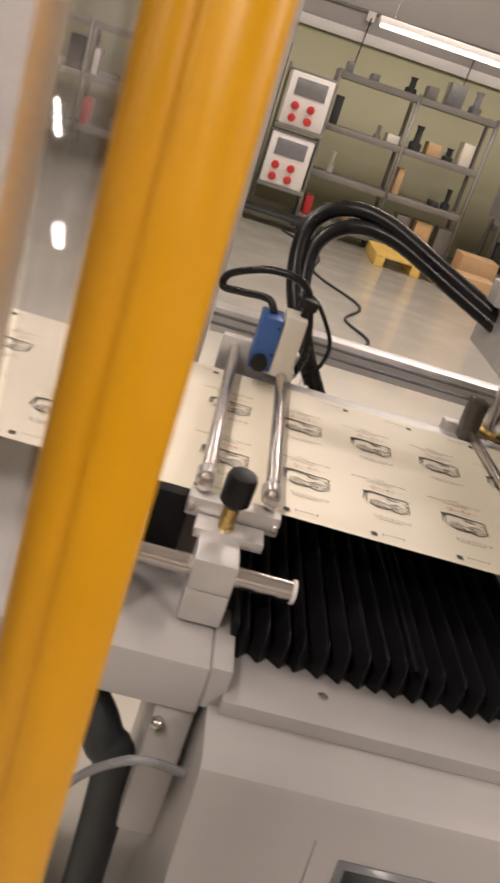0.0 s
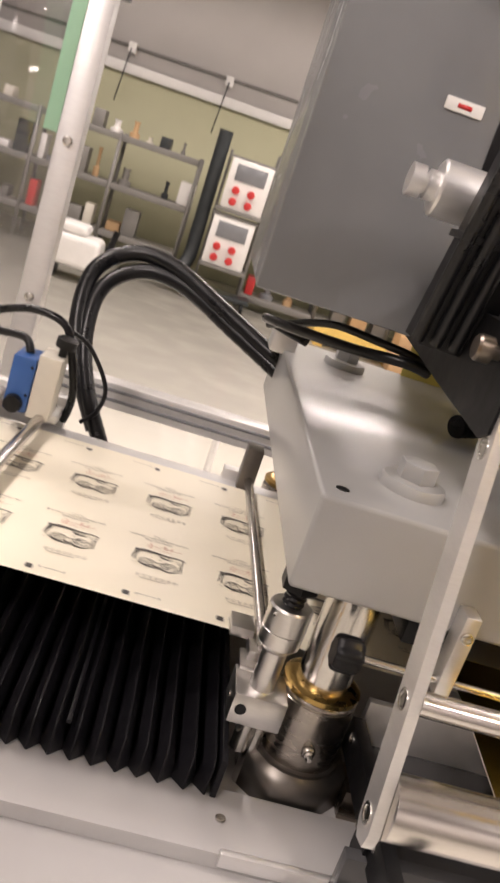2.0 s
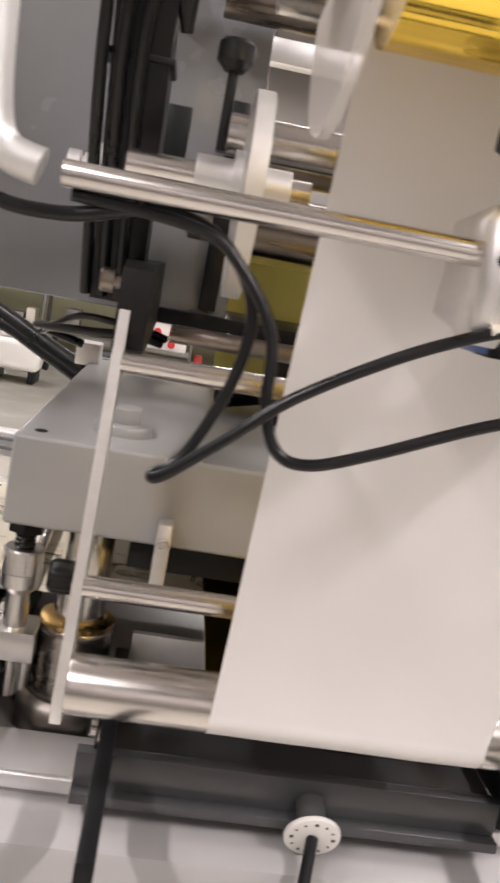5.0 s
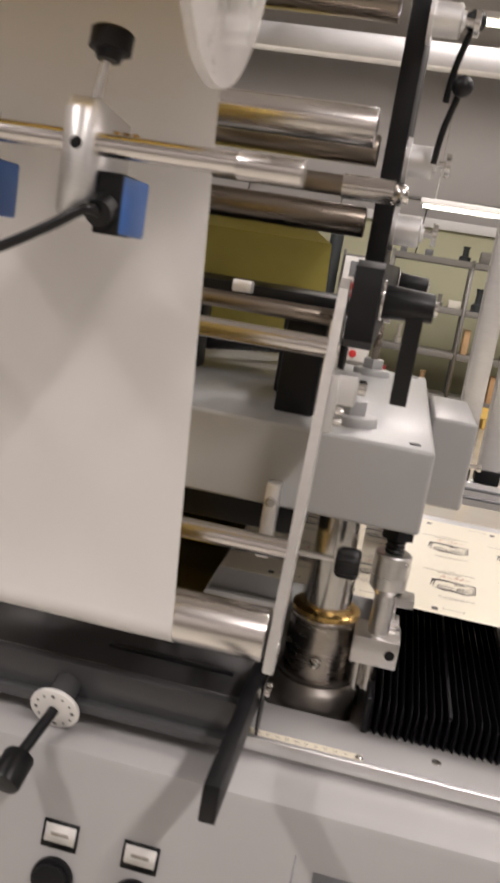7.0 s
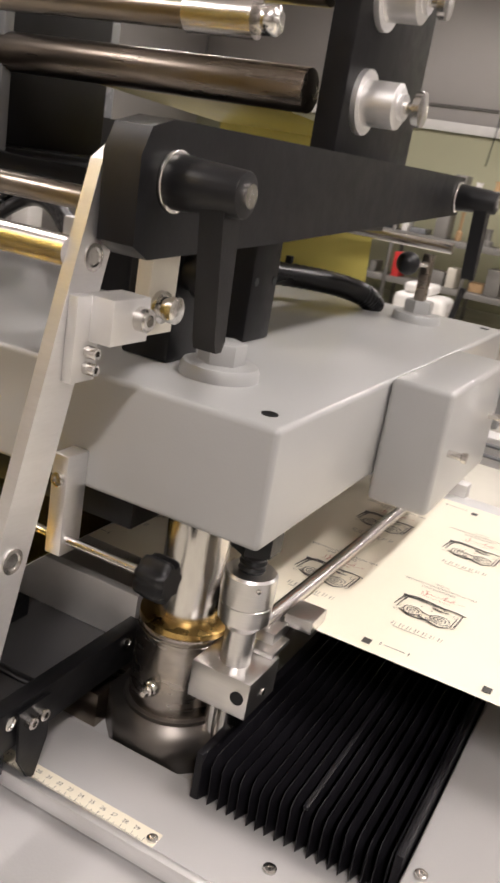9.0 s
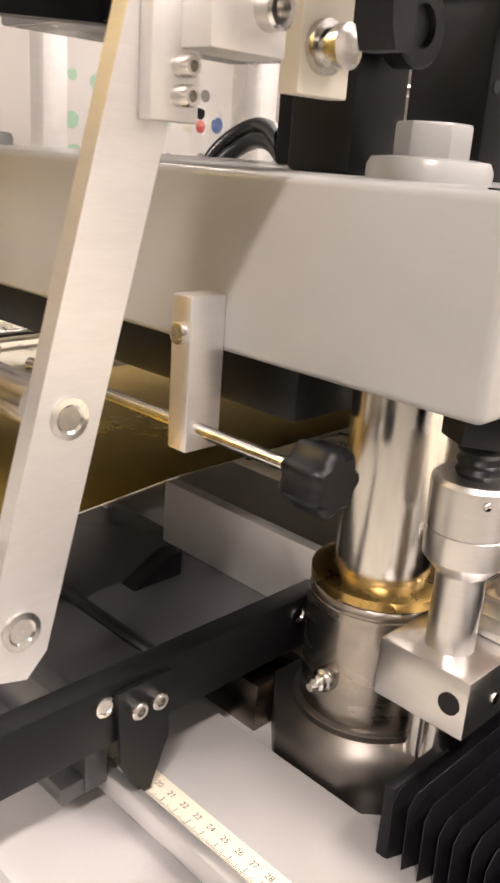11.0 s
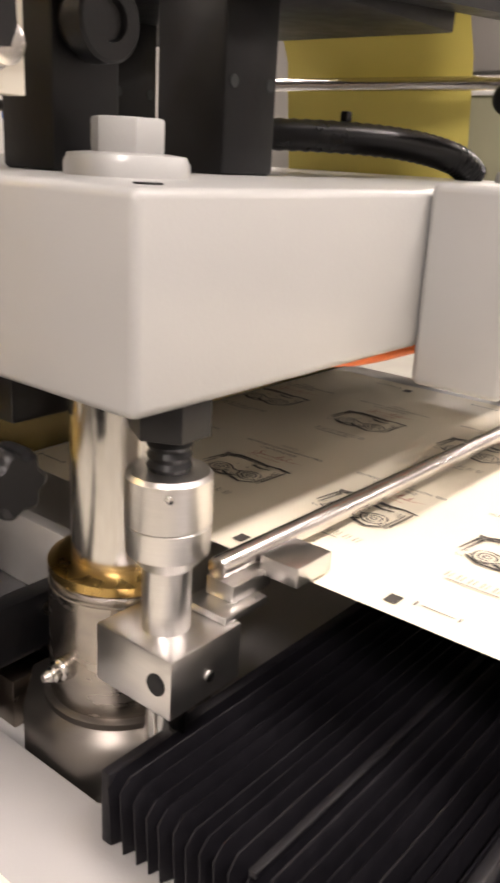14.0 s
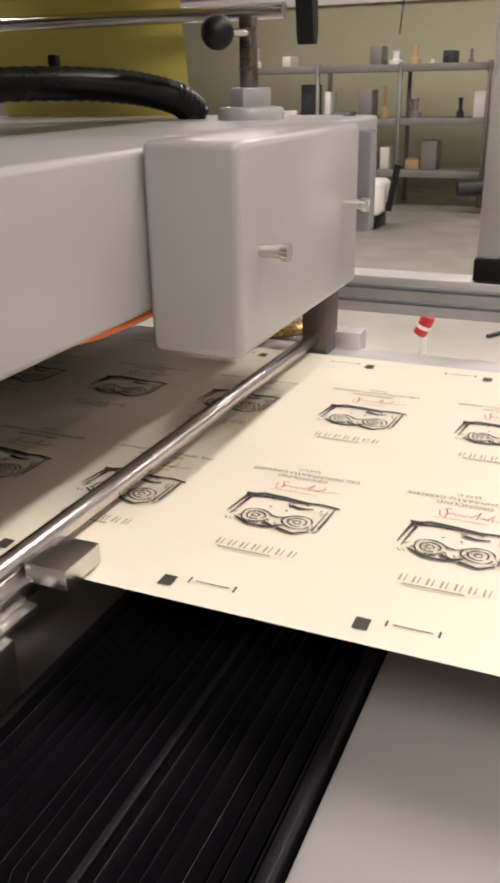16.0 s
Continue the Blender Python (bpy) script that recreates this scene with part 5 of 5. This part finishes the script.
ceiling_lamp(1.42, 9.5, 2.22)
solid("floor_cable", tube(bmesh.new(), [(0.35, 9.2, 0.01), (0.7, 8.3, 0.01), (0.62, 7.4, 0.01), (0.95, 6.6, 0.01), (0.78, 6.0, 0.01), (0.9, 5.5, 0.01), (0.5, 4.8, 0.01)], 0.011, 8), DARK, "dark cable lying across the floor", "cable")
AT = Vector((-0.5, 0.0, 0.0))
t = thing("conduit_run", (0, 10.7, 2.3), "grey conduit with drop cables along the wall", "conduit")
part("conduit", R((-5, 10.812, 2.36), (5.5, 10.812, 2.52), 0.02, 10), SHELFM, t)
for cx in (-1.6, -0.35, 0.75, 2.1):
    part("junction", B(cx - 0.05, cx + 0.05, 10.72, 10.832, 2.34, 2.46, 0.005), WHITE, t)
    part("drop_cable", R((cx, 10.66, 2.38), (cx - 0.04, 10.6, 1.75), 0.008, 8), DARK, t)
AT = Vector()
t = thing("notice_board", (-6.45, 5.2, 1.0), "white notice board with round coloured stickers", "notice board")
part("board", B(-6.49, -6.46, 4.2, 6.3, 0.95, 2.1, 0.004), WHITE, t)
r2 = random.Random(11)
for k in range(26):
    yy, zz = 4.35 + (k % 9) * 0.22 + r2.uniform(-0.03, 0.03), 1.1 + (k // 9) * 0.33 + r2.uniform(-0.04, 0.04)
    part("sticker", R((-6.46, yy, zz), (-6.455, yy, zz), r2.uniform(0.05, 0.09), 18), r2.choice([BLUE, PLATE, RED, GREENEDGE, SHELFM, CREAM]), t)
t = thing("workbench", (-5.9, 5.4, 0), "grey workbench along the side wall", "workbench")
part("top", B(-6.4, -5.4, 3.6, 7.2, 0.75, 0.82, 0.005), SHELFM, t)
for wy in (3.7, 7.1):
    for wx in (-6.35, -5.5):
        part("leg", B(wx, wx + 0.05, wy - 0.05, wy, 0, 0.75, 0.002), SHELFM, t)


# ---------------------------------------------------------------- the running press
BEAT = 1.2206


def lift(t):
    """How far the press head stands above its lowest place."""
    w = 2 * math.pi * (t - 9.6) / BEAT
    return 0.00645 + 0.00795 * math.cos(w) - 0.0029 * math.sin(w) - 0.00057 * math.sin(2 * w)


def feed(t):
    """How far the label web has run on: one pitch a beat, in a quick pull."""
    n = math.floor((t - 0.676) / BEAT)
    u = t - 0.676 - n * BEAT
    steps = ((0.0, 0.0), (0.10, 0.70), (0.176, 0.82), (0.30, 1.0), (BEAT, 1.0))
    for (ua, pa), (ub, pb) in zip(steps, steps[1:]):
        if u <= ub:
            return PITCH * (n + 1 + pa + (pb - pa) * (u - ua) / (ub - ua)) - PITCH
    return PITCH * (n + 1)


RIDING = ("press_head", "height_stop", "foil_guide_frame", "foil_web", "spent_film", "foil_roll", "sensor_rail", "foil_sensor",
          "sensor_cable", "cable_plug", "foil_winder_frame", "rewind_spool", "side_panel", "head_hose", "knob_post", "rear_shaft",
          "cable_bundle", "loose_cable", "tube_frame")


def motions():
    beats = [k / 10 for k in range(161)]
    for ob in list(ROOT):
        if ob.parent is None and ob.name.split(".")[0] in RIDING:
            x, y, z = ob.location
            walk(ob, [(t, pose(x, y, z + lift(t))) for t in beats])
    x, y, z = sheet.location
    pulls = sorted({k / 10 for k in range(161)} | {round(0.676 + BEAT * k + d, 3) for k in range(13) for d in (-0.01, 0.0, 0.05, 0.10, 0.176, 0.30, 0.31) if 0 < 0.676 + BEAT * k + d < 16})
    walk(sheet, [(t, pose(x + feed(t), y, z)) for t in pulls])
    # the arching hose leans with the head that carries its far end
    x, y, z = hose.location
    walk(hose, [(t, pose(x, y, z + 0.6 * lift(t))) for t in beats])


motions()
